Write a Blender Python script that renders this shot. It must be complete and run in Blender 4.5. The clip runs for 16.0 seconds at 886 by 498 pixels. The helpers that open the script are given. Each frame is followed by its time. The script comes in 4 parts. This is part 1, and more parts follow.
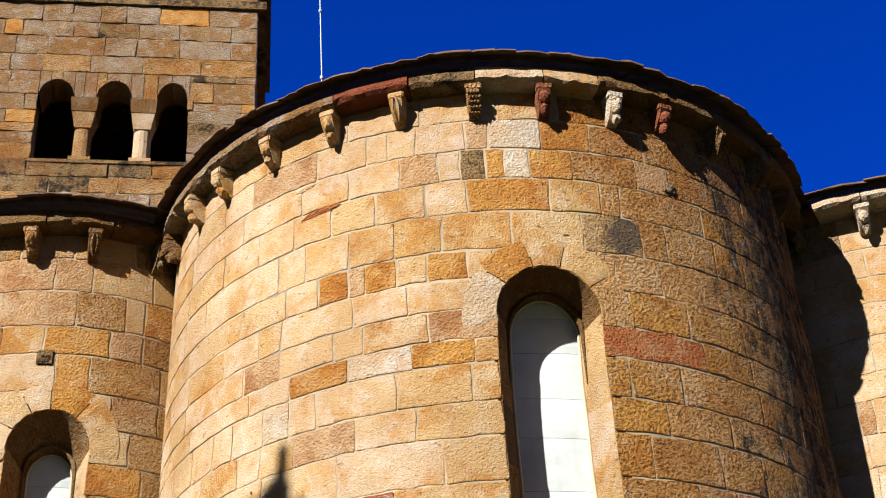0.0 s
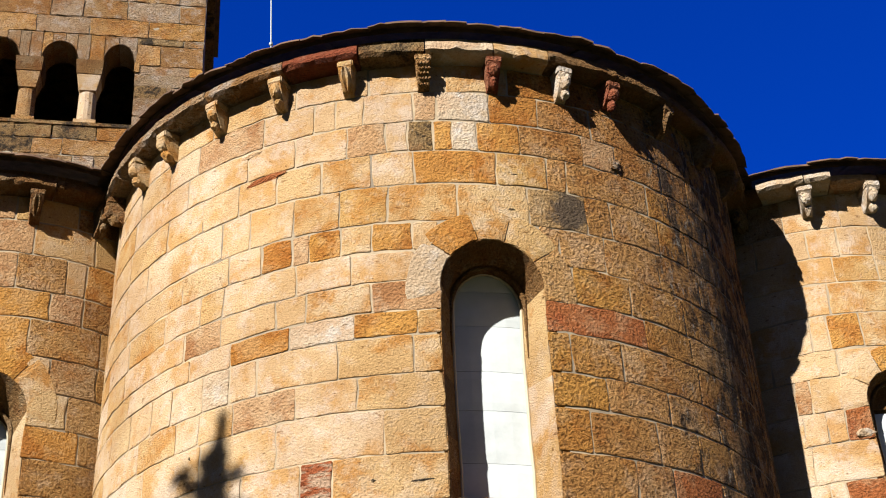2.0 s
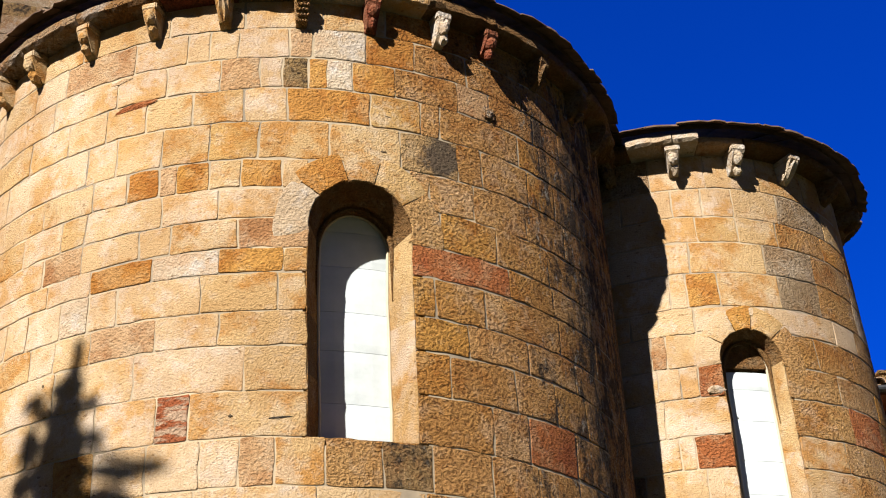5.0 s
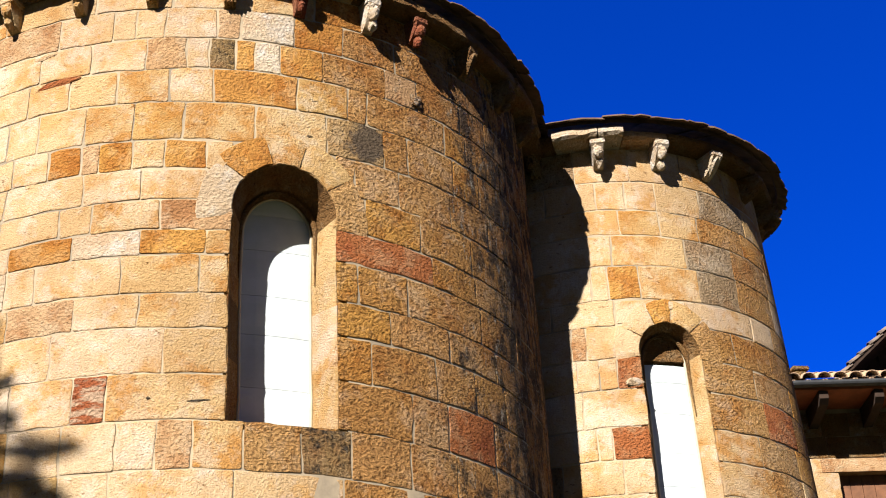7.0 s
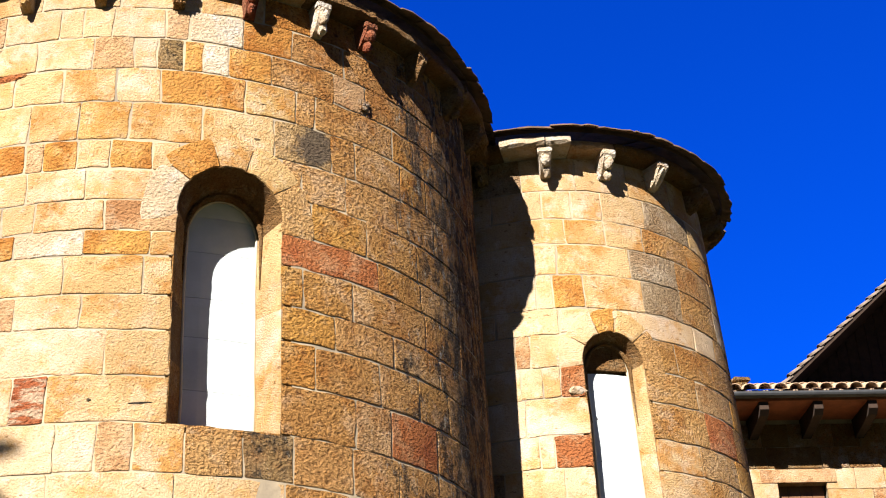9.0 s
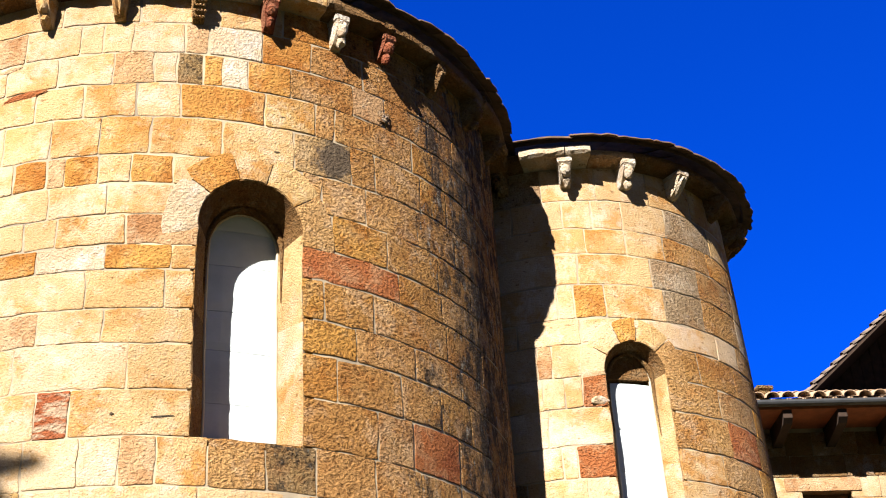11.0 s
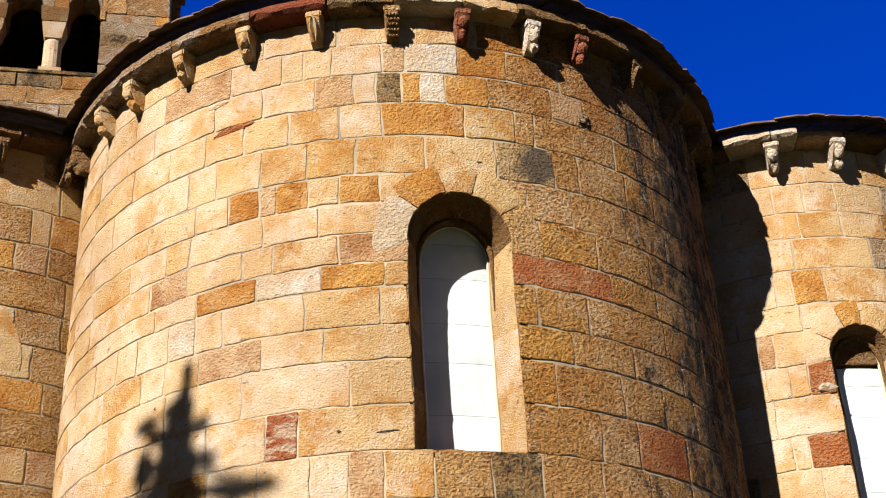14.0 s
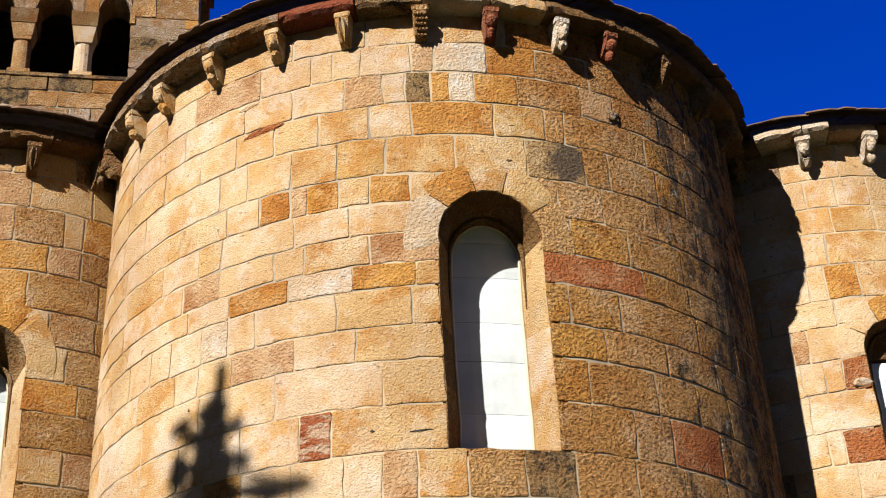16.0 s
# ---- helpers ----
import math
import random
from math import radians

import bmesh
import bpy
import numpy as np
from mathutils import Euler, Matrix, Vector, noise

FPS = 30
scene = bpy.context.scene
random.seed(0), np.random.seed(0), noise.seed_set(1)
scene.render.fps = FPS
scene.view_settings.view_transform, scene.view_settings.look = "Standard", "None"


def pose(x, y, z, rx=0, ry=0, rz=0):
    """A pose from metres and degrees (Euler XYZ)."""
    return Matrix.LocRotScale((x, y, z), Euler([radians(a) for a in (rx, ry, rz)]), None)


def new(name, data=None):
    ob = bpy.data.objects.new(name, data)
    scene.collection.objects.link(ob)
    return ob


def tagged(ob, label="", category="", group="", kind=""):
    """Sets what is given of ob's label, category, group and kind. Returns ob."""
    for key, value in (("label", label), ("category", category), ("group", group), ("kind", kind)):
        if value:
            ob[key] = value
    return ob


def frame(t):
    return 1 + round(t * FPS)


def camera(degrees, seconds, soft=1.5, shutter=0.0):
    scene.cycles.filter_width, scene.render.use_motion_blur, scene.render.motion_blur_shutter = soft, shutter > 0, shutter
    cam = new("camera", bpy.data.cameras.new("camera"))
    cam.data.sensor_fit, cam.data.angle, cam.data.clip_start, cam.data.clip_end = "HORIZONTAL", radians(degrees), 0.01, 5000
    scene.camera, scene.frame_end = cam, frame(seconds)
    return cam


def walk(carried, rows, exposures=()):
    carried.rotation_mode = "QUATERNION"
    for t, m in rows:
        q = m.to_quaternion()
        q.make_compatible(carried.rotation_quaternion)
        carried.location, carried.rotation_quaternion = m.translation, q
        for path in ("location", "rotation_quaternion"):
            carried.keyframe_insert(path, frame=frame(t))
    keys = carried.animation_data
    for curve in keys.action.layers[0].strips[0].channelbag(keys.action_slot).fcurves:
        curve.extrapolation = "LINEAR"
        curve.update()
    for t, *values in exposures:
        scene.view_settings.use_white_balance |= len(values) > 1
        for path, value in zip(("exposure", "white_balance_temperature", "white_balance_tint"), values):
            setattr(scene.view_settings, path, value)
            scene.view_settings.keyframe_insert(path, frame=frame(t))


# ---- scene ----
EYE = 1.6
DIST = 12.465
cam = camera(33.565, 16.0, soft=1.1)
TURNS = [
    (0.0, 122.403, 2.476, 3.219),
    (0.5, 122.349, 2.461, 2.809),
    (1.0, 121.922, 2.443, 2.448),
    (1.5, 121.472, 2.336, 1.572),
    (2.0, 121.180, 2.265, 0.561),
    (2.5, 120.934, 2.276, -0.208),
    (3.0, 120.604, 2.234, -2.548),
    (3.5, 119.585, 2.251, -3.551),
    (4.0, 119.176, 2.250, -3.866),
    (4.2, 119.059, 2.198, -4.164),
    (6.5, 118.255, 2.285, -7.839),
    (7.0, 118.088, 2.255, -8.756),
    (7.5, 118.059, 2.256, -9.911),
    (8.0, 118.040, 2.243, -10.884),
    (8.5, 118.129, 2.335, -11.136),
    (9.0, 118.233, 2.349, -11.096),
    (11.3, 118.765, 2.507, -9.618),
    (11.5, 118.826, 2.447, -9.146),
    (12.0, 119.061, 2.506, -8.503),
    (12.5, 119.044, 2.478, -7.125),
    (13.0, 119.068, 2.486, -4.960),
    (13.5, 119.128, 2.462, -2.700),
    (14.0, 119.272, 2.460, -0.808),
    (14.5, 119.392, 2.443, -0.318),
    (15.0, 119.501, 2.495, 0.460),
    (15.5, 119.306, 2.416, 0.667),
    (16.0, 119.290, 2.474, 0.590),
]
STOPS = ((0.0, 1.49), (3.5, 1.47), (4.2, 1.48), (6.5, 1.60), (8.0, 1.90), (9.0, 2.02), (11.5, 2.05), (13.0, 1.84), (14.0, 1.57), (14.5, 1.50), (16.0, 1.49))
walk(cam, [(t, pose(0, -DIST, EYE, rx, ry, rz)) for t, rx, ry, rz in TURNS], STOPS)

# ---------------------------------------------------------------- light
SUN_THETA, SUN_HIGH = -35.0, 37.5          # degrees: compass round the main apse (0 faces the camera), height
world = bpy.data.worlds.new("sky")
scene.world = world
world.use_nodes = True
wn = world.node_tree
sky = wn.nodes.new("ShaderNodeTexSky")
sky.sky_type, sky.sun_disc = "NISHITA", False
sky.sun_elevation = radians(SUN_HIGH)
sky.sun_rotation = radians(180 - SUN_THETA)
sky.altitude, sky.air_density, sky.dust_density, sky.ozone_density = 900, 1.0, 0.2, 4.0
TO_SUN = Vector((math.sin(radians(SUN_THETA)) * math.cos(radians(SUN_HIGH)), -math.cos(radians(SUN_THETA)) * math.cos(radians(SUN_HIGH)), math.sin(radians(SUN_HIGH))))
# a polarised mountain sky: deepest blue square to the sun, dimmed sunward, out of view, to darken shade
aim = wn.nodes.new("ShaderNodeTexCoord")
toward = wn.nodes.new("ShaderNodeVectorMath")
toward.operation = "DOT_PRODUCT"
toward.inputs[1].default_value = TO_SUN
wn.links.new(aim.outputs["Generated"], toward.inputs[0])
sunward = wn.nodes.new("ShaderNodeMapRange")
sunward.inputs["From Min"].default_value, sunward.inputs["From Max"].default_value = 0.05, 1.0
wn.links.new(toward.outputs["Value"], sunward.inputs["Value"])
tint = wn.nodes.new("ShaderNodeMix")
tint.data_type = "RGBA"
tint.inputs[6].default_value = (0.004, 0.225, 1.03, 1)
tint.inputs[7].default_value = (0.045, 0.12, 0.26, 1)
wn.links.new(sunward.outputs["Result"], tint.inputs[0])
deep = wn.nodes.new("ShaderNodeMix")
deep.data_type, deep.blend_type = "RGBA", "MULTIPLY"
deep.inputs[0].default_value = 1.0
wn.links.new(tint.outputs[2], deep.inputs[7])
wn.links.new(sky.outputs[0], deep.inputs[6])
wn.links.new(deep.outputs[2], wn.nodes["Background"].inputs[0])
wn.nodes["Background"].inputs[1].default_value = 0.058
sun = new("sun", bpy.data.lights.new("sun", "SUN"))
sun.data.energy, sun.data.angle, sun.data.color = 5.0, radians(0.53), (1.0, 0.945, 0.89)
sun.matrix_world = Matrix.Translation((-20, -30, 40)) @ TO_SUN.to_track_quat("Z", "Y").to_matrix().to_4x4()


# ---------------------------------------------------------------- materials
def shader(name, rough=0.9):
    m = bpy.data.materials.new(name)
    m.use_nodes = True
    t = m.node_tree
    b = t.nodes["Principled BSDF"]
    b.inputs["Roughness"].default_value = rough
    b.inputs["Specular IOR Level"].default_value = 0.25
    return m, t, b


def node(t, kind, **sets):
    n = t.nodes.new(kind)
    for key, value in sets.items():
        if key in n.inputs:
            n.inputs[key].default_value = value
    return n


def ramp(t, src, stops):
    r = t.nodes.new("ShaderNodeValToRGB")
    els = r.color_ramp.elements
    while len(els) < len(stops):
        els.new(0.5)
    for e, (p, c) in zip(els, stops):
        e.position, e.color = p, (*c, 1)
    t.links.new(src, r.inputs[0])
    return r.outputs[0]


def blend(t, how, fac, a, b):
    m = t.nodes.new("ShaderNodeMix")
    m.data_type, m.blend_type = "RGBA", how
    for sock, v in ((m.inputs[0], fac), (m.inputs[6], a), (m.inputs[7], b)):
        if isinstance(v, (int, float)):
            sock.default_value = v
        elif isinstance(v, tuple):
            sock.default_value = (*v, 1)
        else:
            t.links.new(v, sock)
    return m.outputs[2]


def calc(t, op, a, b=0.0):
    m = t.nodes.new("ShaderNodeMath")
    m.operation = op
    for sock, v in zip(m.inputs, (a, b)):
        if isinstance(v, (int, float)):
            sock.default_value = v
        else:
            t.links.new(v, sock)
    return m.outputs[0]


def noise_of(t, scale, detail=6, rough=0.6, stretch=None, shift=None):
    co = t.nodes.new("ShaderNodeTexCoord").outputs["Object"]
    if stretch or shift:
        mp = t.nodes.new("ShaderNodeMapping")
        if stretch:
            mp.inputs["Scale"].default_value = stretch
        t.links.new(co, mp.inputs[0])
        if shift:
            comb = t.nodes.new("ShaderNodeCombineXYZ")
            for i in range(3):
                t.links.new(calc(t, "MULTIPLY", shift, 37.0 + 11 * i), comb.inputs[i])
            t.links.new(comb.outputs[0], mp.inputs["Location"])
        co = mp.outputs[0]
    n = t.nodes.new("ShaderNodeTexNoise")
    n.inputs["Scale"].default_value, n.inputs["Detail"].default_value, n.inputs["Roughness"].default_value = scale, detail, rough
    t.links.new(co, n.inputs["Vector"])
    return n.outputs[0]


def piece_random(t):
    """One number for each stone, whether it is an object or an island of a joined mesh."""
    return calc(t, "FRACT", calc(t, "ADD", t.nodes.new("ShaderNodeObjectInfo").outputs["Random"], t.nodes.new("ShaderNodeNewGeometry").outputs["Random Per Island"]))


def stone(name, tones, bands=0.0, lichen=0.0, stain=(0.22, 0.078, 0.016), stain_more=0.45, pale=(0.41, 0.31, 0.18), pale_more=0.4, relief=1.0, grain=1.0, blot=None, flank=0.0, peck=42):
    """Sandstone: tones from stone to stone, iron stains and bleached patches inside each one, a pitted tooled face."""
    m, t, b = shader(name, 0.95)
    b.inputs["Specular IOR Level"].default_value = 0.12
    rnd = piece_random(t)
    n = len(tones)
    col = ramp(t, rnd, [(i / max(1, n - 1), c) for i, c in enumerate(tones)])
    cloud = calc(t, "ADD", calc(t, "MULTIPLY", noise_of(t, 2.4, 7, 0.70, shift=rnd), 0.6), calc(t, "MULTIPLY", noise_of(t, 1.7, 7, 0.70), 0.4))
    col = blend(t, "MIX", calc(t, "MULTIPLY", ramp(t, cloud, [(0.49, (0, 0, 0)), (0.565, (1, 1, 1))]), stain_more), col, stain)
    bleach = calc(t, "ADD", calc(t, "MULTIPLY", noise_of(t, 5.0, 7, 0.74, shift=rnd), 0.6), calc(t, "MULTIPLY", noise_of(t, 2.1, 7, 0.7), 0.4))
    col = blend(t, "MIX", calc(t, "MULTIPLY", ramp(t, bleach, [(0.50, (0, 0, 0)), (0.575, (1, 1, 1))]), pale_more), col, pale)
    wide = noise_of(t, 0.9, 5, 0.65)
    col = blend(t, "MULTIPLY", 0.6, col, ramp(t, wide, [(0.42, (0.70, 0.60, 0.50)), (0.56, (1.0, 1.0, 1.0))]))
    if bands:
        lay = noise_of(t, 2.4, 6, 0.62, stretch=(2.0, 2.0, 9.0), shift=rnd)
        col = blend(t, "MIX", calc(t, "MULTIPLY", ramp(t, lay, [(0.47, (0, 0, 0)), (0.55, (1, 1, 1))]), bands), col, (0.336, 0.232, 0.152))
    if lichen:
        spots = noise_of(t, 2.6, 9, 0.78)
        col = blend(t, "MIX", calc(t, "MULTIPLY", ramp(t, spots, [(0.50, (0, 0, 0)), (0.58, (1, 1, 1))]), lichen), col, (0.032, 0.026, 0.019))
        crust = noise_of(t, 9.0, 8, 0.8, stretch=(1.6, 1.6, 0.7))
        col = blend(t, "MIX", calc(t, "MULTIPLY", ramp(t, crust, [(0.60, (0, 0, 0)), (0.68, (1, 1, 1))]), lichen * 0.8), col, (0.320, 0.296, 0.248))
    if blot:                                # one old black crust with a ragged edge, centred at a place on the wall
        dist = t.nodes.new("ShaderNodeVectorMath")
        dist.operation = "DISTANCE"
        t.links.new(t.nodes.new("ShaderNodeTexCoord").outputs["Object"], dist.inputs[0])
        dist.inputs[1].default_value = blot[:3]
        ragged = calc(t, "ADD", dist.outputs["Value"], calc(t, "MULTIPLY", calc(t, "SUBTRACT", noise_of(t, 7.0, 8, 0.75), 0.5), 0.55))
        col = blend(t, "MIX", ramp(t, ragged, [(blot[3] * 0.75, (0.85, 0.85, 0.85)), (blot[3] * 1.15, (0, 0, 0))]), col, (0.050, 0.042, 0.034))
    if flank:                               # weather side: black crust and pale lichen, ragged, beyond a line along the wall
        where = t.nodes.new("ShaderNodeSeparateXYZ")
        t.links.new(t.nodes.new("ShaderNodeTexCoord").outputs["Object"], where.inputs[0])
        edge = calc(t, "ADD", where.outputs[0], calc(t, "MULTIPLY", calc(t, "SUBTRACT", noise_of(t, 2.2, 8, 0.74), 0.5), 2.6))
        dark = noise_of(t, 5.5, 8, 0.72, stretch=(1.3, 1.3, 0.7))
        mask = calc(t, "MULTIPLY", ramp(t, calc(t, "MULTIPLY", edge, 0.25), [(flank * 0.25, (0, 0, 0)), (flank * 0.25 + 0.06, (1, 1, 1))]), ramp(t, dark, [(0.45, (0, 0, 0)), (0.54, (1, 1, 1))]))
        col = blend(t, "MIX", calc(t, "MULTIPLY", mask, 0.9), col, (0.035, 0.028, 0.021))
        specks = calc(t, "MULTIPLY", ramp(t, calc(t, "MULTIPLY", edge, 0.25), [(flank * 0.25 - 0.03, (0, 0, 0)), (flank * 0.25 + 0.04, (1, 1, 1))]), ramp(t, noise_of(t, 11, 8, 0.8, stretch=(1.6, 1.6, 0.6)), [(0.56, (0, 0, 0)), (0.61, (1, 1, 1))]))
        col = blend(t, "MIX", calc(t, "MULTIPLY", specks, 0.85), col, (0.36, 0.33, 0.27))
    grit, fine_n = noise_of(t, 48, 6, 0.72), noise_of(t, 110, 4, 0.7)
    col = blend(t, "MULTIPLY", min(1.0, 0.55 * grain), col, ramp(t, fine_n, [(0.32, (0.62, 0.57, 0.52)), (0.62, (1.12, 1.11, 1.09))]))
    col = blend(t, "MULTIPLY", min(1.0, 0.45 * grain), col, ramp(t, grit, [(0.34, (0.55, 0.48, 0.41)), (0.50, (1.0, 1.0, 1.0))]))
    nicks = ramp(t, noise_of(t, 13, 5, 0.6, stretch=(1, 1, 2.2), shift=rnd), [(0.32, (0.40, 0.30, 0.22)), (0.37, (1.0, 1.0, 1.0))])
    col = blend(t, "MULTIPLY", 0.8, col, nicks)
    pecks = noise_of(t, peck, 4, 0.58, stretch=(1.0, 1.0, 1.15))          # pecked with a point
    # hollows of the pecking darkened in the colour, for dirt and shade
    col = blend(t, "MULTIPLY", min(0.75, 0.22 * relief), col, ramp(t, pecks, [(0.36, (0.34, 0.28, 0.23)), (0.50, (1.0, 1.0, 1.0))]))
    t.links.new(col, b.inputs["Base Color"])
    h = calc(t, "ADD", calc(t, "MULTIPLY", noise_of(t, 9, 3, 0.5), 0.25), calc(t, "ADD", calc(t, "MULTIPLY", pecks, 1.25), calc(t, "MULTIPLY", grit, 0.50)))
    bump = t.nodes.new("ShaderNodeBump")
    bump.inputs["Strength"].default_value, bump.inputs["Distance"].default_value = 1.0, 0.027 * relief
    t.links.new(h, bump.inputs["Height"])
    t.links.new(bump.outputs[0], b.inputs["Normal"])
    return m


def plain(name, colour, rough=0.85, vary=0.25, scale=8.0, relief=0.004, dark=None, metal=0.0):
    m, t, b = shader(name, rough)
    dark = dark or tuple(c * (1 - vary) for c in colour)
    col = blend(t, "MIX", ramp(t, noise_of(t, scale, 7, 0.65), [(0.35, (0, 0, 0)), (0.65, (1, 1, 1))]), dark, colour)
    t.links.new(col, b.inputs["Base Color"])
    b.inputs["Metallic"].default_value = metal
    bump = t.nodes.new("ShaderNodeBump")
    bump.inputs["Strength"].default_value, bump.inputs["Distance"].default_value = 0.7, relief
    t.links.new(noise_of(t, scale * 4, 6, 0.65), bump.inputs["Height"])
    t.links.new(bump.outputs[0], b.inputs["Normal"])
    return m


HONEY = stone("honey_sandstone", [(0.372, 0.247, 0.109), (0.387, 0.271, 0.134), (0.352, 0.222, 0.081), (0.392, 0.289, 0.158), (0.372, 0.247, 0.109)], stain=(0.307, 0.138, 0.027), stain_more=0.78, pale=(0.417, 0.334, 0.228), pale_more=0.6, relief=0.55, peck=60, grain=0.95)
CREAM = stone("cream_sandstone", [(0.385, 0.281, 0.166), (0.400, 0.306, 0.198), (0.371, 0.262, 0.137), (0.385, 0.281, 0.166)], stain=(0.341, 0.188, 0.057), stain_more=0.75, pale=(0.418, 0.351, 0.280), pale_more=0.65, relief=0.42, peck=64, grain=0.85)
OCHRE = stone("ochre_sandstone", [(0.357, 0.180, 0.039), (0.389, 0.210, 0.057), (0.345, 0.162, 0.037)], stain=(0.256, 0.086, 0.013), stain_more=0.65, pale=(0.423, 0.276, 0.125), pale_more=0.55, relief=1.0, grain=1.0)
BROWN = stone("weathered_sandstone", [(0.423, 0.242, 0.083), (0.465, 0.282, 0.115), (0.394, 0.213, 0.063), (0.451, 0.295, 0.146)], stain=(0.347, 0.139, 0.026), stain_more=0.6, pale=(0.507, 0.372, 0.236), pale_more=0.5, relief=3.0, grain=1.4)
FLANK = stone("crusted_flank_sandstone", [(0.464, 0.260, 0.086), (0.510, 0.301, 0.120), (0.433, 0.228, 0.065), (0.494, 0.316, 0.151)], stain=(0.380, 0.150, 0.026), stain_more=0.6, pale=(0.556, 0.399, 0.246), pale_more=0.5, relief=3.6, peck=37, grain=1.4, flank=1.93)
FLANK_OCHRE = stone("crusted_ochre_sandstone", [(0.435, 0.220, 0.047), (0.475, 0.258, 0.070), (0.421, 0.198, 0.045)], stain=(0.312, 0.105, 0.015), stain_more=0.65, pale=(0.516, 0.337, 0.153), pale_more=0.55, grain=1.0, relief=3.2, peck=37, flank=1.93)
# brown stone, its tones lowered to hold the shade of soffits and eaves
SHADE_BROWN = stone("shade_brown_stone", [(0.169, 0.094, 0.034), (0.189, 0.109, 0.042), (0.149, 0.079, 0.027)], stain=(0.149, 0.059, 0.015), stain_more=0.6, pale=(0.228, 0.178, 0.109), pale_more=0.5, relief=1.6, grain=1.3)
CRUSTED = stone("crusted_sandstone", [(0.332, 0.218, 0.094), (0.347, 0.233, 0.109)], stain=(0.288, 0.149, 0.045), pale=(0.377, 0.288, 0.178), relief=1.6, grain=1.2, blot=(1.165, -2.765, 7.77, 0.195))
DEEPRED = stone("deep_red_sandstone", [(0.169, 0.042, 0.020), (0.189, 0.054, 0.025)], stain=(0.228, 0.099, 0.040), stain_more=0.35, pale=(0.278, 0.169, 0.109), pale_more=0.25, relief=1.2, grain=1.1)
RED = stone("red_sandstone", [(0.30, 0.098, 0.032), (0.34, 0.125, 0.042)], stain=(0.24, 0.06, 0.02), stain_more=0.6, pale=(0.42, 0.26, 0.14), pale_more=0.5, relief=1.8, grain=1.3)
BANDED = stone("red_banded_sandstone", [(0.240, 0.068, 0.028), (0.264, 0.084, 0.034)], bands=1.0, stain_more=0.1, pale_more=0.15, relief=1.2)
PINK = stone("pinkish_sandstone", [(0.347, 0.218, 0.109), (0.367, 0.245, 0.136)], stain=(0.238, 0.104, 0.037), stain_more=0.75, pale=(0.397, 0.322, 0.218), pale_more=0.5, relief=0.85, grain=0.9)
WHITE = stone("pale_limestone", [(0.397, 0.332, 0.243), (0.387, 0.313, 0.214)], stain=(0.347, 0.218, 0.119), stain_more=0.5, pale=(0.417, 0.392, 0.347), pale_more=0.75, relief=0.7, grain=0.8)
GREY = stone("lichened_sandstone", [(0.285, 0.189, 0.081), (0.268, 0.182, 0.085)], lichen=0.95, relief=2.6, grain=1.4)
PALEGREY = stone("pale_grey_sandstone", [(0.30, 0.225, 0.135), (0.33, 0.255, 0.165), (0.27, 0.195, 0.11)], stain=(0.27, 0.14, 0.05), stain_more=0.4, pale=(0.42, 0.36, 0.27), pale_more=0.6, relief=2.2, grain=1.3)
RUBBLE = stone("grey_tan_tower_stone", [(0.313, 0.222, 0.131), (0.289, 0.175, 0.072), (0.338, 0.260, 0.177), (0.265, 0.145, 0.053), (0.289, 0.216, 0.137)], stain=(0.277, 0.126, 0.033), stain_more=0.7, pale=(0.386, 0.338, 0.283), pale_more=0.7, relief=2.2, grain=1.4)
PIT_SHADE = stone("pit_shade_stone", [(0.059, 0.050, 0.037), (0.070, 0.057, 0.042)], stain=(0.248, 0.169, 0.074), stain_more=0.6, pale=(0.034, 0.030, 0.025), relief=1.8)
MORTAR = plain("lime_mortar", (0.352, 0.276, 0.172), 0.95, 0.45, 1.6, 0.012, dark=(0.152, 0.124, 0.088))
PALE_MORTAR = plain("pale_mortar", (0.272, 0.228, 0.160), 0.95, 0.35, 9.0, 0.008)
SLATE = plain("slate", (0.125, 0.072, 0.042), 0.9, 0.6, 6.0, 0.006)
WHITEBOARD = plain("white_board", (0.43, 0.47, 0.465), 0.6, 0.22, 2.2, 0.003)
FRAME = plain("cream_frame", (0.400, 0.344, 0.240), 0.7, 0.2, 6.0, 0.002)
METAL = plain("galvanised_rod", (0.26, 0.29, 0.29), 0.5, 0.2, 20.0, 0.0005, metal=0.3)
DARKTILE = plain("dark_tile", (0.16, 0.12, 0.09), 0.9, 0.6, 6.0, 0.004)
TILE = plain("clay_tile", (0.46, 0.30, 0.18), 0.9, 0.45, 4.0, 0.004, dark=(0.20, 0.14, 0.09))
TIMBER = plain("dark_timber", (0.035, 0.020, 0.012), 0.9, 0.5, 9.0, 0.004)
GUTTER = plain("dark_gutter", (0.05, 0.052, 0.055), 0.5, 0.3, 9.0, 0.001)
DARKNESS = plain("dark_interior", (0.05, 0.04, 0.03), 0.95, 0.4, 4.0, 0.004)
GRASS = plain("grass", (0.036, 0.042, 0.015), 0.95, 0.5, 1.5, 0.03)
NEEDLES = plain("conifer_needles", (0.035, 0.06, 0.025), 0.8, 0.5, 12.0, 0.004)
BARK = plain("bark", (0.11, 0.075, 0.05), 0.95, 0.5, 12.0, 0.02)


# ---------------------------------------------------------------- making meshes
def part(name, bm, material, parent, label="", kind=""):
    me = bpy.data.meshes.new(name)
    bm.normal_update()
    bm.to_mesh(me)
    bm.free()
    me.materials.append(material)
    ob = new(name, me)
    ob.parent = parent
    if label or kind:
        tagged(ob, label, "", "", kind)
    return ob


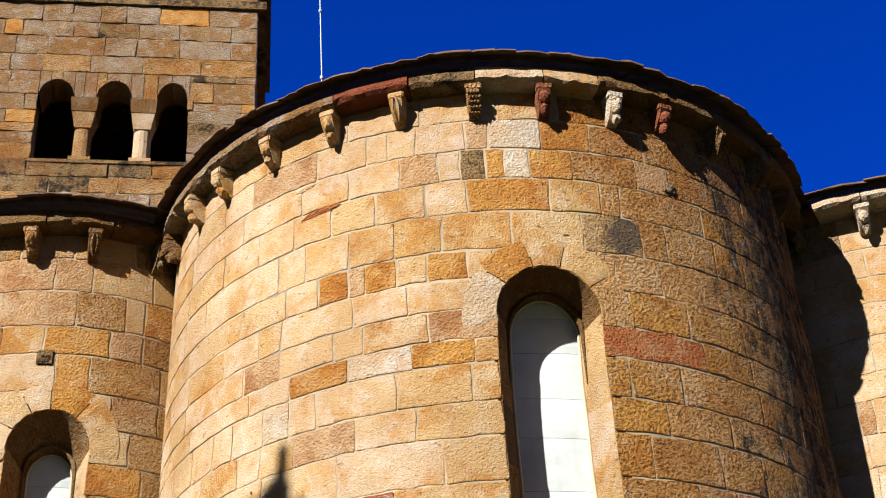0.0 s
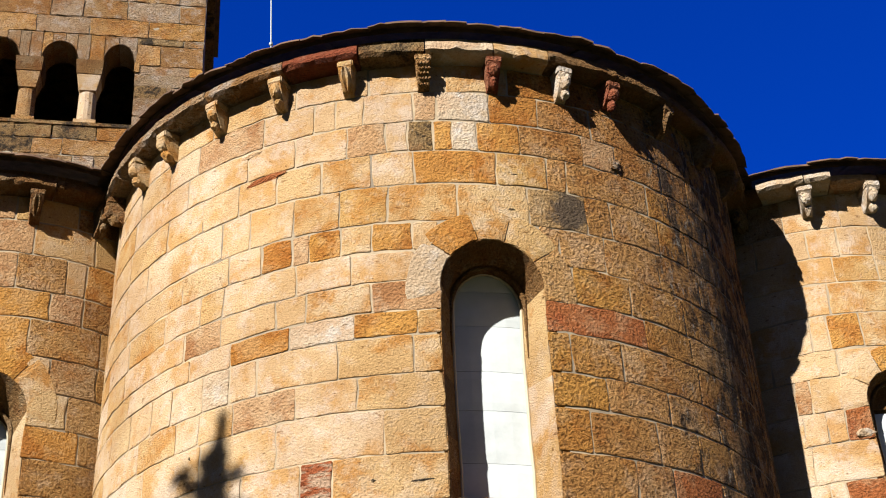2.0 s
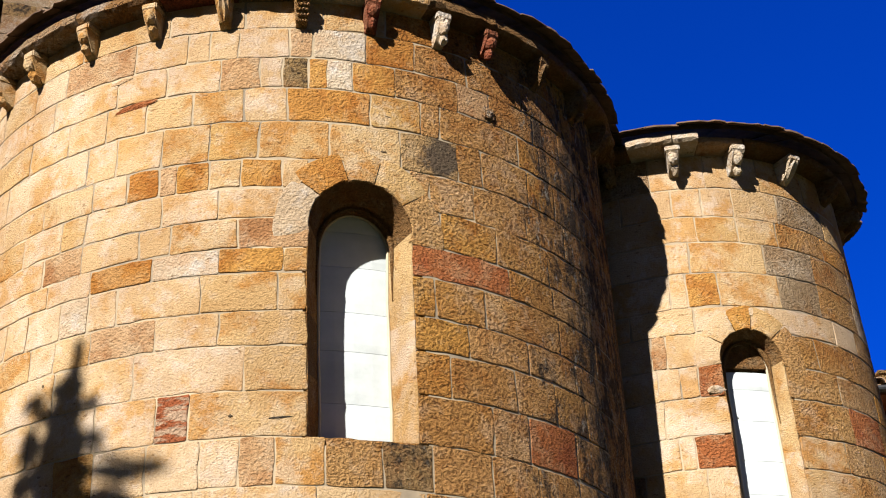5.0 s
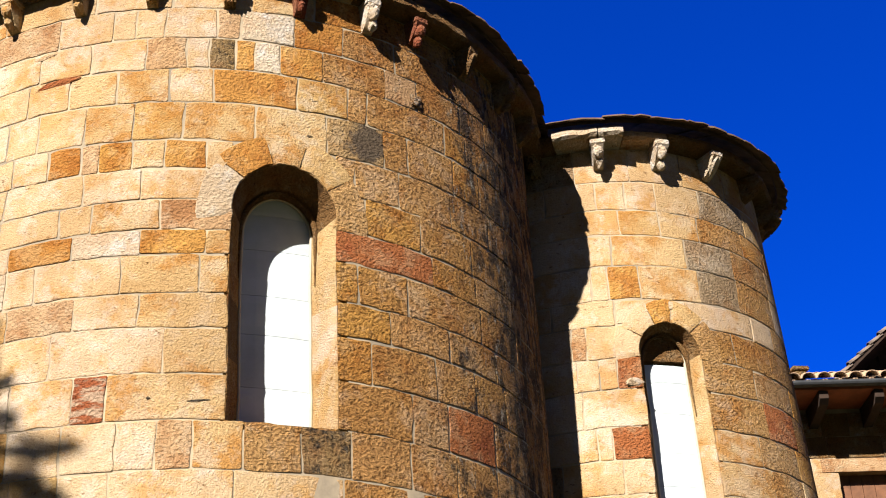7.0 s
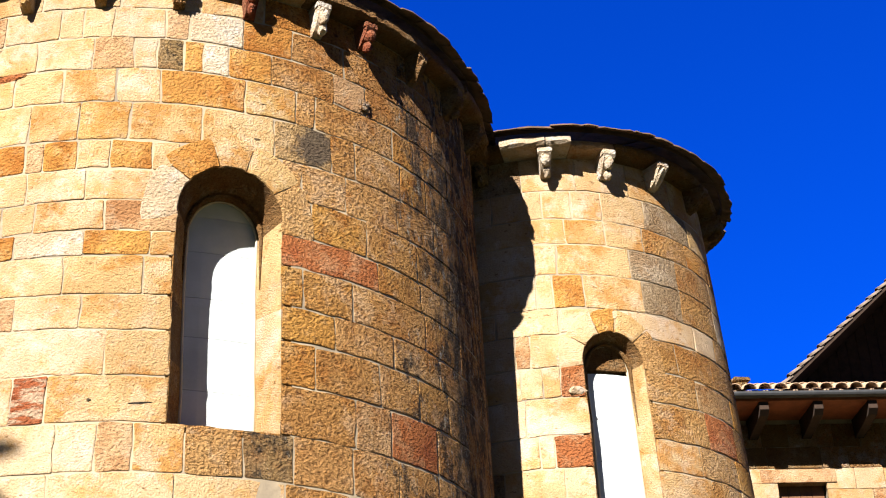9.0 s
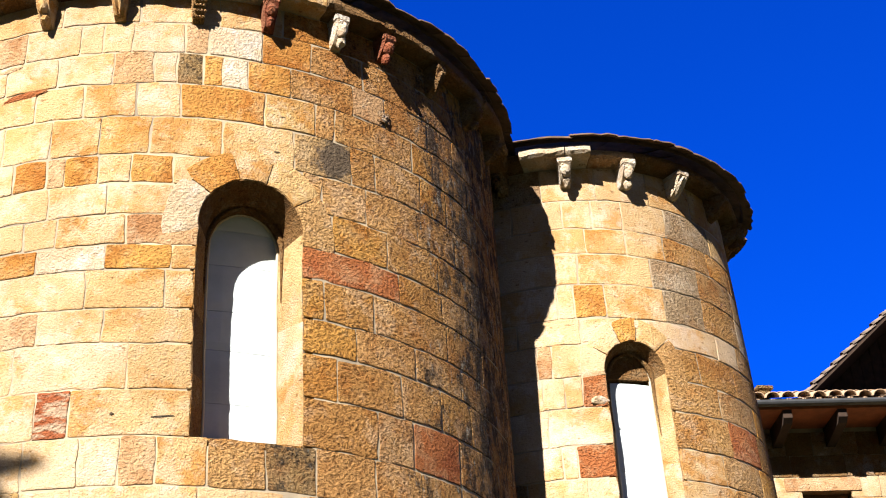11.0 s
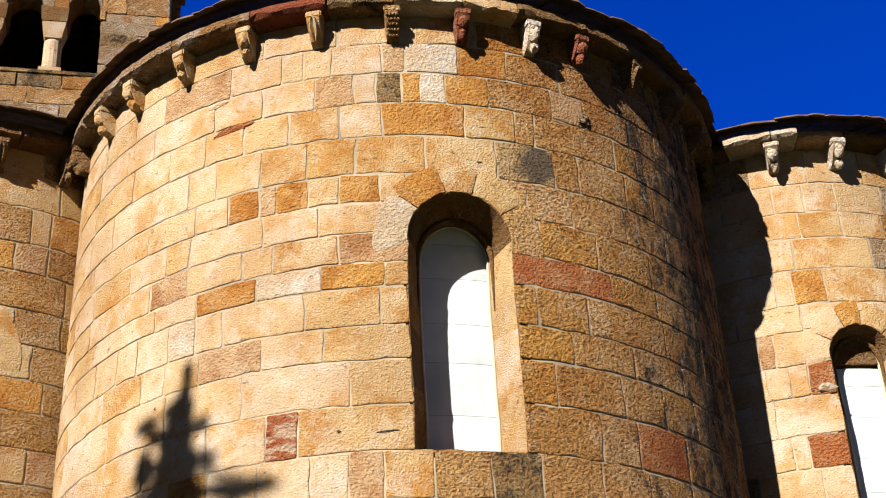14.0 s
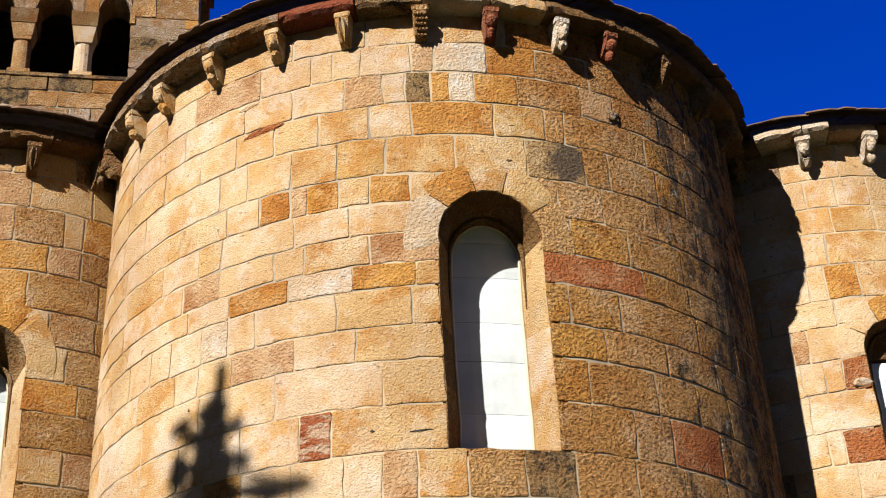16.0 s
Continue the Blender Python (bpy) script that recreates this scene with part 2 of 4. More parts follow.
def part_data(name, verts, faces, material, parent, smooth=False):
    me = bpy.data.meshes.new(name)
    me.from_pydata(verts, [], faces)
    if smooth:
        me.shade_smooth()
    me.materials.append(material)
    ob = new(name, me)
    ob.parent = parent
    return ob


def thing(name, at=(0, 0, 0), label="", category="", group="", kind=""):
    e = new(name)
    e.location = at
    return tagged(e, label, category, group, kind)


def box_bm(bm, lo, hi, bevel=0.0):
    m = Matrix.Translation([(a + b) / 2 for a, b in zip(lo, hi)]) @ Matrix.Diagonal([b - a for a, b in zip(lo, hi)] + [1])
    g = bmesh.ops.create_cube(bm, size=1, matrix=m)
    if bevel:
        es = {e for v in g["verts"] for e in v.link_edges}
        bmesh.ops.bevel(bm, geom=list(es), offset=bevel, segments=2, affect="EDGES")
    return g


def loft(bm, sections):
    """Joins rings of points, closed at both ends."""
    rings = [[bm.verts.new(p) for p in sec] for sec in sections]
    m = len(rings[0])
    for a, b in zip(rings, rings[1:]):
        for k in range(m):
            bm.faces.new((a[k], a[(k + 1) % m], b[(k + 1) % m], b[k]))
    bm.faces.new(list(reversed(rings[0])))
    bm.faces.new(rings[-1])
    bmesh.ops.recalc_face_normals(bm, faces=bm.faces[:])


class Drum:
    """The face of a round wall: s runs along the arc to the right from theta 0, z up, out outwards."""
    def __init__(self, cx, cy, radius, batter=0.0, level=6.0):
        self.cx, self.cy, self.r, self.batter, self.level = cx, cy, radius, batter, level

    def __call__(self, s, z, out=0.0):
        s, z = (s + 0.016 * noise.noise(Vector((s * 2.2, z * 2.2, 7.0 + self.cx))), z + 0.016 * noise.noise(Vector((s * 0.9, z * 1.1, self.cx))))
        a = s / self.r
        r = self.r + self.batter * (self.level - z) + out
        return (self.cx + r * math.sin(a), self.cy - r * math.cos(a), z)

    def s(self, theta):
        return radians(theta) * self.r


class Plane:
    """A flat wall that faces theta; s runs to the right."""
    def __init__(self, x, y, theta):
        a = radians(theta)
        self.x, self.y, self.u, self.n = x, y, (math.cos(a), math.sin(a)), (math.sin(a), -math.cos(a))

    def __call__(self, s, z, out=0.0):
        return (self.x + s * self.u[0] + out * self.n[0], self.y + s * self.u[1] + out * self.n[1], z)


def stone_grid(face, s0, s1, z0, z1, seed, joint=0.0045, proud=0.0, fine=0.13, keep_out=None, depth=0.05, wobble=0.010, lump=0.005):
    """Vertices and faces of one dressed block: rough front, rounded uneven arrises, sides back into the joint."""
    nx, nz = max(3, round((s1 - s0) / fine) + 2), max(3, round((z1 - z0) / fine) + 2)
    vs, fs = [], []
    e = 0.007
    rounded = 0.006 + 0.010 * abs(noise.noise(Vector((seed, 3.3, 1.1))))

    def steps(a, b, n):
        a, b = a + joint, b - joint
        return [a, a + e] + [a + e + (b - a - 2 * e) * i / (n - 2) for i in range(1, n - 2)] + [b - e, b]
    xs, zs = steps(s0, s1, nx), steps(z0, z1, nz)
    nx, nz = len(xs), len(zs)
    for j, z in enumerate(zs):
        for i, s in enumerate(xs):
            rim = i in (0, nx - 1) or j in (0, nz - 1)
            w = Vector((s * 3.1 + seed, z * 3.1, seed * 0.7))
            ds, dz = wobble * noise.noise(w * 2.3), wobble * noise.noise(w * 2.3 + Vector((9, 5, 1)))
            o = proud + lump * noise.noise(w * 1.4) + lump * 0.5 * noise.noise(w * 4) - (0.002 if rim else 0)
            if (i in (0, nx - 1)) and (j in (0, nz - 1)):
                cs, cz = (xs[0] + xs[-1]) / 2, (zs[0] + zs[-1]) / 2
                ds += math.copysign(rounded, cs - s)
                dz += math.copysign(rounded, cz - z)
            p, q = s + ds, z + dz
            if keep_out:
                p, q = keep_out(p, q)
            vs.append(face(p, q, o))
    for j in range(nz - 1):
        for i in range(nx - 1):
            a = j * nx + i
            fs.append((a, a + 1, a + nx + 1, a + nx))
    rim = [i for i in range(nx)] + [j * nx + nx - 1 for j in range(1, nz)] + [(nz - 1) * nx + i for i in range(nx - 2, -1, -1)] + [j * nx for j in range(nz - 2, 0, -1)]
    base = len(vs)
    for k in rim:
        j, i = divmod(k, nx)
        p, q = xs[i], zs[j]
        if keep_out:
            p, q = keep_out(p, q)
        vs.append(face(p, q, -depth))
    m = len(rim)
    for k in range(m):
        k2 = (k + 1) % m
        fs.append((rim[k2], rim[k], base + k, base + k2))
    return vs, fs


def shell(name, face, s0, s1, z0, z1, thick, material, parent, hole=None, step=0.12, out=-0.016, uneven=0.0):
    """The core of a wall, as thick as the wall, with an arched hole right through: hole(s, z) is true inside it."""
    ns, nz = max(2, round((s1 - s0) / step)), max(2, round((z1 - z0) / step))
    vs, fs, index = [], [], {}
    S = [s0 + (s1 - s0) * i / ns for i in range(ns + 1)]
    Zs = [z0 + (z1 - z0) * i / nz for i in range(nz + 1)]
    solid = {(i, j) for i in range(ns) for j in range(nz) if not (hole and any(hole(a, b) for a in (S[i], S[i + 1], (S[i] + S[i + 1]) / 2) for b in (Zs[j], Zs[j + 1])))}

    def v(i, j, k):
        if (i, j, k) not in index:
            index[i, j, k] = len(vs)
            vs.append(face(S[i], Zs[j], out + uneven * noise.noise(Vector((S[i] * 2.3, Zs[j] * 2.3, 1.7))) if k == 0 else -thick))
        return index[i, j, k]
    for i, j in solid:
        fs.append((v(i, j, 0), v(i + 1, j, 0), v(i + 1, j + 1, 0), v(i, j + 1, 0)))
        fs.append((v(i, j, 1), v(i, j + 1, 1), v(i + 1, j + 1, 1), v(i + 1, j, 1)))
        for di, dj, a, b in ((-1, 0, (i, j + 1), (i, j)), (1, 0, (i + 1, j), (i + 1, j + 1)), (0, -1, (i, j), (i + 1, j)), (0, 1, (i + 1, j + 1), (i, j + 1))):
            if (i + di, j + dj) not in solid:
                fs.append((v(*a, 0), v(*a, 1), v(*b, 1), v(*b, 0)))
    return part_data(name, vs, fs, material, parent)


class Arch:
    """An arched opening in a wall's own plane: middle, half width, sill and spring."""
    def __init__(self, s, half, sill, spring, ring=0.26):
        self.s, self.half, self.sill, self.spring, self.ring = s, half, sill, spring, ring

    def hole(self, s, z, grow=0.03):
        h = self.half + grow
        if z > self.spring:
            return (s - self.s) ** 2 + (z - self.spring) ** 2 < h * h
        return abs(s - self.s) < h and z > self.sill - grow

    def keep_out(self, s, z):
        """Pushes a point of a block out of the ring of arch stones, and off the jambs."""
        r = self.half + self.ring
        dx, dz = s - self.s, z - self.spring
        if dz > -0.02:
            d = math.hypot(dx, dz)
            if d < r:
                k = r / max(d, 1e-4)
                return self.s + dx * k, self.spring + dz * k
        elif z > self.sill + 0.01 and abs(dx) < self.half:
            return self.s + math.copysign(self.half, dx), z
        return s, z


def lay_stones(parent, face, courses, s0, s1, choose, rng, arch=None, joints=None, name="stone", lengths=(0.34, 0.85), most=300, near=None, **kw):
    """Courses of blocks between the heights in courses. joints: {course: s of the upright joints}. The nearest are parts of their own."""
    blocks = []
    for k in range(len(courses) - 1):
        z0, z1 = courses[k], courses[k + 1]
        if joints and k in joints:
            cuts = [s0] + sorted(joints[k]) + [s1]
            full = [s0]
            for a, b in zip(cuts, cuts[1:]):
                while b - full[-1] > 1.25:
                    step = rng.uniform(*lengths)
                    if full[-1] + step > b - 0.25:
                        break
                    full.append(full[-1] + step)
                full.append(b)
            cuts = full
        else:
            cuts = [s0]
            while cuts[-1] < s1 - 0.9:
                step = rng.uniform(*lengths)
                cuts.append(cuts[-1] + step)
            cuts.append(s1)
        for a, b in zip(cuts, cuts[1:]):
            if b - a < 0.03:
                continue
            spans = [(a, b)]
            if arch and z1 > arch.sill + 0.02 and z0 < arch.spring + 0.02:
                lo, hi = arch.s - arch.half, arch.s + arch.half
                spans = []
                if a < lo:
                    spans.append((a, min(b, lo)))
                if b > hi:
                    spans.append((max(a, hi), b))
            for a2, b2 in spans:
                if b2 - a2 < 0.04:
                    continue
                if arch and z0 >= arch.spring - 0.05:
                    r = (arch.half + arch.ring) * 0.98
                    if all((p - arch.s) ** 2 + (q - arch.spring) ** 2 < r * r for p in (a2, b2) for q in (z0, z1)):
                        continue
                blocks.append((a2, b2, z0, z1))
    near = near or (lambda s, z: 0.0)
    blocks.sort(key=lambda q: near((q[0] + q[1]) / 2, (q[2] + q[3]) / 2))
    rest = {}
    for n, (a, b, z0, z1) in enumerate(blocks):
        mat = choose((a + b) / 2, (z0 + z1) / 2, b - a, rng)
        seed = rng.uniform(0, 90)
        ko = arch.keep_out if arch and z1 > arch.sill and z0 < arch.spring + arch.half + arch.ring and b > arch.s - arch.half - arch.ring and a < arch.s + arch.half + arch.ring else None
        fine = kw.get("fine", 0.13) if n < most else 0.3
        vs, fs = stone_grid(face, a, b, z0, z1, seed, proud=rng.uniform(-0.004, 0.006), keep_out=ko, **{**kw, "fine": fine})
        if n < most:
            part_data(name, vs, fs, mat, parent, smooth=False)
        else:
            v0, f0 = rest.setdefault(mat.name, ([], []))
            off = len(v0)
            v0 += vs
            f0 += [tuple(i + off for i in f) for f in fs]
    for mname, (v0, f0) in rest.items():
        tagged(part_data("farther_stones", v0, f0, bpy.data.materials[mname], parent), kind="stuff")


CODES = {}


def read_row(text, drum, default):
    """'-38.5 C -27.2 H' -> where each block starts and of which stone it is."""
    w = text.split()
    return [(drum.s(float(a)), CODES[b]) for a, b in zip(w[::2], w[1::2])]


def laid(parent, drum, z0, z1, first, last, text, choose, rng, arch=None, name="stone"):
    """One course between two angles: the blocks that text names, chance blocks before and after them."""
    known = read_row(text, drum, None) if text else []
    a, end = drum.s(first), drum.s(last)
    blocks, stop = [], known[0][0] if known else end
    while a < stop - 0.02:
        b = a + rng.uniform(0.36, 0.8)
        if b > stop - 0.3:
            b = stop
        blocks.append((a, b, None))
        a = b
    for k, (p, mat) in enumerate(known):
        q = known[k + 1][0] if k + 1 < len(known) else end
        if k + 1 == len(known) and q - p > 1.0:
            q = p + rng.uniform(0.4, 0.7)
            blocks.append((p, q, mat))
            while q < end - 0.02:
                b = q + rng.uniform(0.36, 0.8)
                if b > end - 0.3:
                    b = end
                blocks.append((q, b, None))
                q = b
        else:
            blocks.append((p, q, mat))
    for a, b, mat in blocks:
        mat = mat or choose((a + b) / 2, (z0 + z1) / 2, b - a, rng)
        ko = None
        if arch and z1 > arch.spring - 0.05 and z0 < arch.spring + arch.half + arch.ring and b > arch.s - arch.half - arch.ring and a < arch.s + arch.half + arch.ring:
            r = (arch.half + arch.ring) * 0.97
            if all((p - arch.s) ** 2 + (q - arch.spring) ** 2 < r * r for p in (a, b) for q in (z0, z1)):
                continue
            ko = arch.keep_out
        vs, fs = stone_grid(drum, a, b, z0, z1, rng.uniform(0, 90), joint=rng.uniform(0.005, 0.010), proud=rng.uniform(0.0, 0.003), keep_out=ko, fine=0.06, wobble=0.015, lump=0.002)
        part_data(name, vs, fs, mat, parent)


def arch_stones(parent, face, arch, cuts, mats, rng, depth=0.2, name="arch_stone"):
    """The wedge stones over an opening, each as thick as it came; cuts: angles from the left spring over the top, in degrees."""
    for k, (a, b) in enumerate(zip(cuts, cuts[1:])):
        n = max(4, round((b - a) / 6))
        vs, fs = [], []
        tall = arch.ring + rng.uniform(0.055, 0.11)
        mid, halfway = radians((a + b) / 2), radians((b - a) / 2)
        lean = rng.uniform(-0.05, 0.05)
        for i in range(n + 1):
            g = radians(a + (b - a) * i / n)
            flat = (arch.half + tall) * math.cos(halfway * 0.22) / math.cos((g - mid) * 0.22) + lean * (g - mid)
            rows = ((arch.half, -depth), (arch.half, -0.010), (arch.half + 0.008, 0.004), (arch.half + tall * 0.35, 0.007), (arch.half + tall * 0.7, 0.007), (flat - 0.010, 0.006), (flat - 0.003, 0.0), (flat - 0.003, -0.06))
            trim = (0.5 - i / n) * 0.011
            for j, (r, o) in enumerate(rows):
                wob = 0.008 * noise.noise(Vector((r * 6, k * 3.3 + i * 0.5, 2)))
                g2 = math.pi - g - trim / r
                edge = -0.006 if i in (0, n) and o > -0.005 else 0.0
                rr = r + (wob if j > 1 else wob * 0.5)
                vs.append(face(arch.s + rr * math.cos(g2), arch.spring + rr * math.sin(g2), o + edge + (0.5 * wob if o > -0.02 else 0)))
        m = 8
        for i in range(n):
            for j in range(m - 1):
                q = i * m + j
                fs.append((q, q + m, q + m + 1, q + 1))
        fs.append(tuple(range(m)))
        fs.append(tuple(n * m + j for j in reversed(range(m))))
        part_data(name, vs, fs, mats[k % len(mats)], parent)


# ---------------------------------------------------------------- ground
bm = bmesh.new()
bmesh.ops.create_grid(bm, x_segments=120, y_segments=120, size=400)
for v in bm.verts:                      # a valley floor, with unseen hills added all round to cut low sky light
    d = math.hypot(v.co.x, v.co.y)
    f = min(1.0, max(0.0, (d - 30) / 60))
    behind = 1.0 if v.co.y < 0 else max(0.25, 1 - v.co.y / 60)
    v.co.z = -0.02 + f * f * (3 - 2 * f) * (34 * behind + 9 * noise.noise(v.co * 0.02)) 
ground = part("ground", bm, GRASS, None)
tagged(ground, "green grass ground round the church", "ground", kind="structure")

# ---------------------------------------------------------------- the three apses
MAIN = Drum(0.0, 0.0, 3.0, 0.012, 6.3)
RIGHT = Drum(4.02, 1.10, 1.85, 0.05, 7.4)
LEFT = Drum(-4.12, 0.45, 1.80, 0.01, 7.4)
TOP = 9.10                     # underside of the cornice
rng = random.Random(4)


def pick(rng, table):
    total = sum(w for _, w in table)
    x = rng.uniform(0, total)
    for m, w in table:
        x -= w
        if x <= 0:
            return m
    return table[-1][0]


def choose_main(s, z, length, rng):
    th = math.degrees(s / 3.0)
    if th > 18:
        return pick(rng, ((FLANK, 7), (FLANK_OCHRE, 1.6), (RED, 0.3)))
    if th < -35:
        return pick(rng, ((CREAM, 6), (HONEY, 2)))
    return pick(rng, ((HONEY, 5), (CREAM, 5), (OCHRE, 1.6), (PINK, 0.7)))


def choose_side(s, z, length, rng):
    return pick(rng, ((HONEY, 4), (CREAM, 3), (BROWN, 2.5), (PALEGREY, 2.5), (OCHRE, 0.8), (RED, 0.3)))


def choose_left(s, z, length, rng):
    return pick(rng, ((HONEY, 3), (PINK, 3), (BROWN, 3), (CREAM, 1)))


def even_courses(z0, z1, rng, lo=0.26, hi=0.36):
    c = [z0]
    while c[-1] < z1 - hi * 1.2:
        c.append(c[-1] + rng.uniform(lo, hi))
    return c + [z1]


CODES.update(T=PALEGREY, F=FLANK, Q=FLANK_OCHRE, U=RUBBLE, H=HONEY, C=CREAM, O=OCHRE, B=BROWN, R=RED, S=BANDED, P=PINK, W=WHITE, G=GREY, K=CRUSTED, D=SHADE_BROWN, E=DEEPRED)


def apse(name, label, drum, arch, span, choose, rng, low, left, right, above, cuts, ring_mats):
    """low: even courses up to that height; left and right of the window and above it: {(z0, z1): blocks}."""
    wall = thing(name, label=label, category="wall", kind="structure")
    a, b = drum.s(span[0]), drum.s(span[1])
    shell("wall_core", drum, a, b, 0.0, TOP + 0.1, 0.75, MORTAR, wall, hole=arch.hole, step=0.07, out=-0.0055, uneven=0.003)
    lay_stones(wall, drum, even_courses(0, low, rng, 0.30, 0.38), a, b, choose, rng, most=0)
    edge = math.degrees(arch.half / drum.r)
    mid = math.degrees(arch.s / drum.r)
    for (z0, z1), text in left.items():
        laid(wall, drum, z0, z1, span[0], mid - edge, text, choose, rng, arch)
    for (z0, z1), text in right.items():
        laid(wall, drum, z0, z1, mid + edge, span[1], text, choose, rng, arch)
    for (z0, z1), text in above.items():
        laid(wall, drum, z0, z1, span[0], span[1], text, choose, rng, arch)
    arch_stones(wall, drum, arch, cuts, ring_mats, rng)
    return wall


def window(name, label, drum, arch, inner_half, deep, shift=0.0, head=None, drop=0.01):
    """Splayed stone reveal, inner roll moulding, and the white boards that close the opening."""
    w = thing(name, label=label, category="window", kind="structure")
    n = 14

    def outline(half, spring, sill, steps=7):
        left = [(-half, sill + (spring - sill) * i / steps) for i in range(steps)]
        arc = [(-half * math.cos(math.pi * i / n), spring + half * math.sin(math.pi * i / n)) for i in range(n + 1)]
        right = [(half, spring + (sill - spring) * i / steps) for i in range(1, steps + 1)]
        return left + arc + right
    o = outline(arch.half + 0.002, arch.spring, arch.sill)
    i_ = [(x + shift, z) for x, z in outline(inner_half, arch.spring - drop, arch.sill + 0.14)]
    # reveal, stone by stone up each side
    big = outline(arch.half + 0.06, arch.spring, arch.sill - 0.03)
    rings = [[drum(arch.s + x, z, -0.035) for x, z in big]]
    for k, f in enumerate((0.0, 0.35, 0.7, 1.0)):
        rings.append([drum(arch.s + p[0] + (q[0] - p[0]) * f, p[1] + (q[1] - p[1]) * f, -0.004 - deep * f) for p, q in zip(o, i_)])
    rings.append([drum(arch.s + q[0], q[1], -deep - 0.22) for q in i_])
    m = len(o)
    seg = [0, 2, 4, 7, 12, 17, 21, 24, 26, m - 1]
    seg = [x for x in seg if x < m]
    # left jamb and arch take darker stones, with their shade put into the colour
    mats = (BROWN, SHADE_BROWN, BROWN, SHADE_BROWN, SHADE_BROWN, SHADE_BROWN, HONEY, CREAM, HONEY)
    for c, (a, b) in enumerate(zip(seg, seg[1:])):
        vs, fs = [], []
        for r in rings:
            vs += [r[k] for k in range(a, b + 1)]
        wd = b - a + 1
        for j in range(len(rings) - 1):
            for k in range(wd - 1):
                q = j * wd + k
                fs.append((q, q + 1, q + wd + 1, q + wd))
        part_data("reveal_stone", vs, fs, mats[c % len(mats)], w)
    # sloping sill
    vs = [rings[1][0], rings[1][-1], rings[4][-1], rings[4][0]]
    low = [(x, y, z - 0.12) for x, y, z in vs]
    part_data("window_sill", vs + low, [(0, 1, 2, 3), (4, 7, 6, 5), (0, 4, 5, 1), (1, 5, 6, 2), (2, 6, 7, 3), (3, 7, 4, 0)], BROWN, w)
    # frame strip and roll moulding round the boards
    for nm, rad, back, mat in (("window_frame", 0.014, deep + 0.004, FRAME), ("arch_moulding", 0.020, deep * 0.8, SHADE_BROWN)):
        f = back / deep if nm == "arch_moulding" else 1.0
        line = [(p[0] + (q[0] - p[0]) * min(1, f), p[1] + (q[1] - p[1]) * min(1, f)) for p, q in zip(o, i_)]
        if nm == "arch_moulding":
            line = line[5:-5]
        vs, fs = [], []
        for q_, (x, z) in enumerate(line):
            cx, cz = x * (1 - rad * 0.5 / max(abs(x), 0.1)), z - (0.4 * rad if z > arch.spring else 0)
            if nm == "arch_moulding":
                rad = 0.004 + 0.024 * min(1, min(q_, len(line) - 1 - q_) / 3)
            for g in range(6):
                ang = g * math.pi / 3
                vs.append(drum(arch.s + cx + rad * math.cos(ang), cz, -back + rad * math.sin(ang)))
        for k in range(len(line) - 1):
            for g in range(6):
                g2 = (g + 1) % 6
                fs.append((k * 6 + g, k * 6 + g2, k * 6 + 6 + g2, k * 6 + 6 + g))
        part_data(nm, vs, fs, mat, w, smooth=True)
    # boards
    z, top = arch.sill + 0.10, head or arch.spring - drop + inner_half
    if head:                                # a stone slab fills the head of the arch above square boards
        bm = bmesh.new()
        pts = [(inner_half + 0.03) * math.cos(math.pi * k / 12) for k in range(13)]
        rise = [arch.spring - drop + (inner_half + 0.03) * math.sin(math.pi * k / 12) for k in range(13)]
        loft(bm, [[drum(arch.s + shift + x, max(zz, head + 0.001), o) for x, zz in zip(pts, rise)] for o in (-deep - 0.10, -deep + 0.012)])
        part("head_stone", bm, SHADE_BROWN, w)
    r2 = random.Random(8)
    while z < top - 0.01:
        z1 = min(top, z + r2.uniform(0.30, 0.42))
        if top - z1 < 0.12:
            z1 = top
        vs, fs = [], []
        rows = 5
        for j in range(rows + 1):
            zz = z + 0.0015 + (z1 - z - 0.003) * j / rows
            sp = arch.spring - drop
            h = inner_half + 0.02 if zz < sp else math.sqrt(max(1e-4, (inner_half + 0.02) ** 2 - (zz - sp) ** 2))
            tilt = -0.004 if j in (0, rows) else 0.0
            for k in range(5):
                vs.append(drum(arch.s + shift + h * (k / 2 - 1), zz, -deep - 0.025 + tilt + 0.002 * noise.noise(Vector((k, zz * 4, 3)))))
        for j in range(rows):
            for k in range(4):
                q = j * 5 + k
                fs.append((q, q + 1, q + 6, q + 5))
        ob = part_data("board", vs, fs, WHITEBOARD, w)
        sol = ob.modifiers.new("thickness", "SOLIDIFY")
        sol.thickness, sol.offset = 0.03, -1
        z = z1
    return w


main_arch = Arch(MAIN.s(9.55), 0.395, 5.33, 7.03, 0.175)
main_left = {
    (5.33, 5.68): "-38.5 C -27.2 C -18.2 S -13.5 H",
    (5.68, 6.03): "-47.5 C -34.8 C -21.9 C -6.4 H",
    (6.03, 6.30): "-49.5 H -40.1 C -35.4 C -29.2 P -19.1 C -10.2 H",
    (6.30, 6.61): "-46.5 C -41.5 C -34.9 W -29.9 C -25.3 C -12.9 H -2.2 H",
    (6.61, 6.81): "-38.0 C -30.0 O -20.2 W -10.5 O -1.4 H",
    (6.81, 7.06): "-39.4 P -31.9 C -22.6 C -17.7 H -7.8 P",
    (7.06, 7.33): "-36.3 H -31.8 C -19.3 C -10.8 C -1.4 H",
    (7.33, 7.59): "-40.7 H -31.2 C -25.1 O -19.9 P -17.3 O -12.5 H -7.8 O -1.7 C",
}
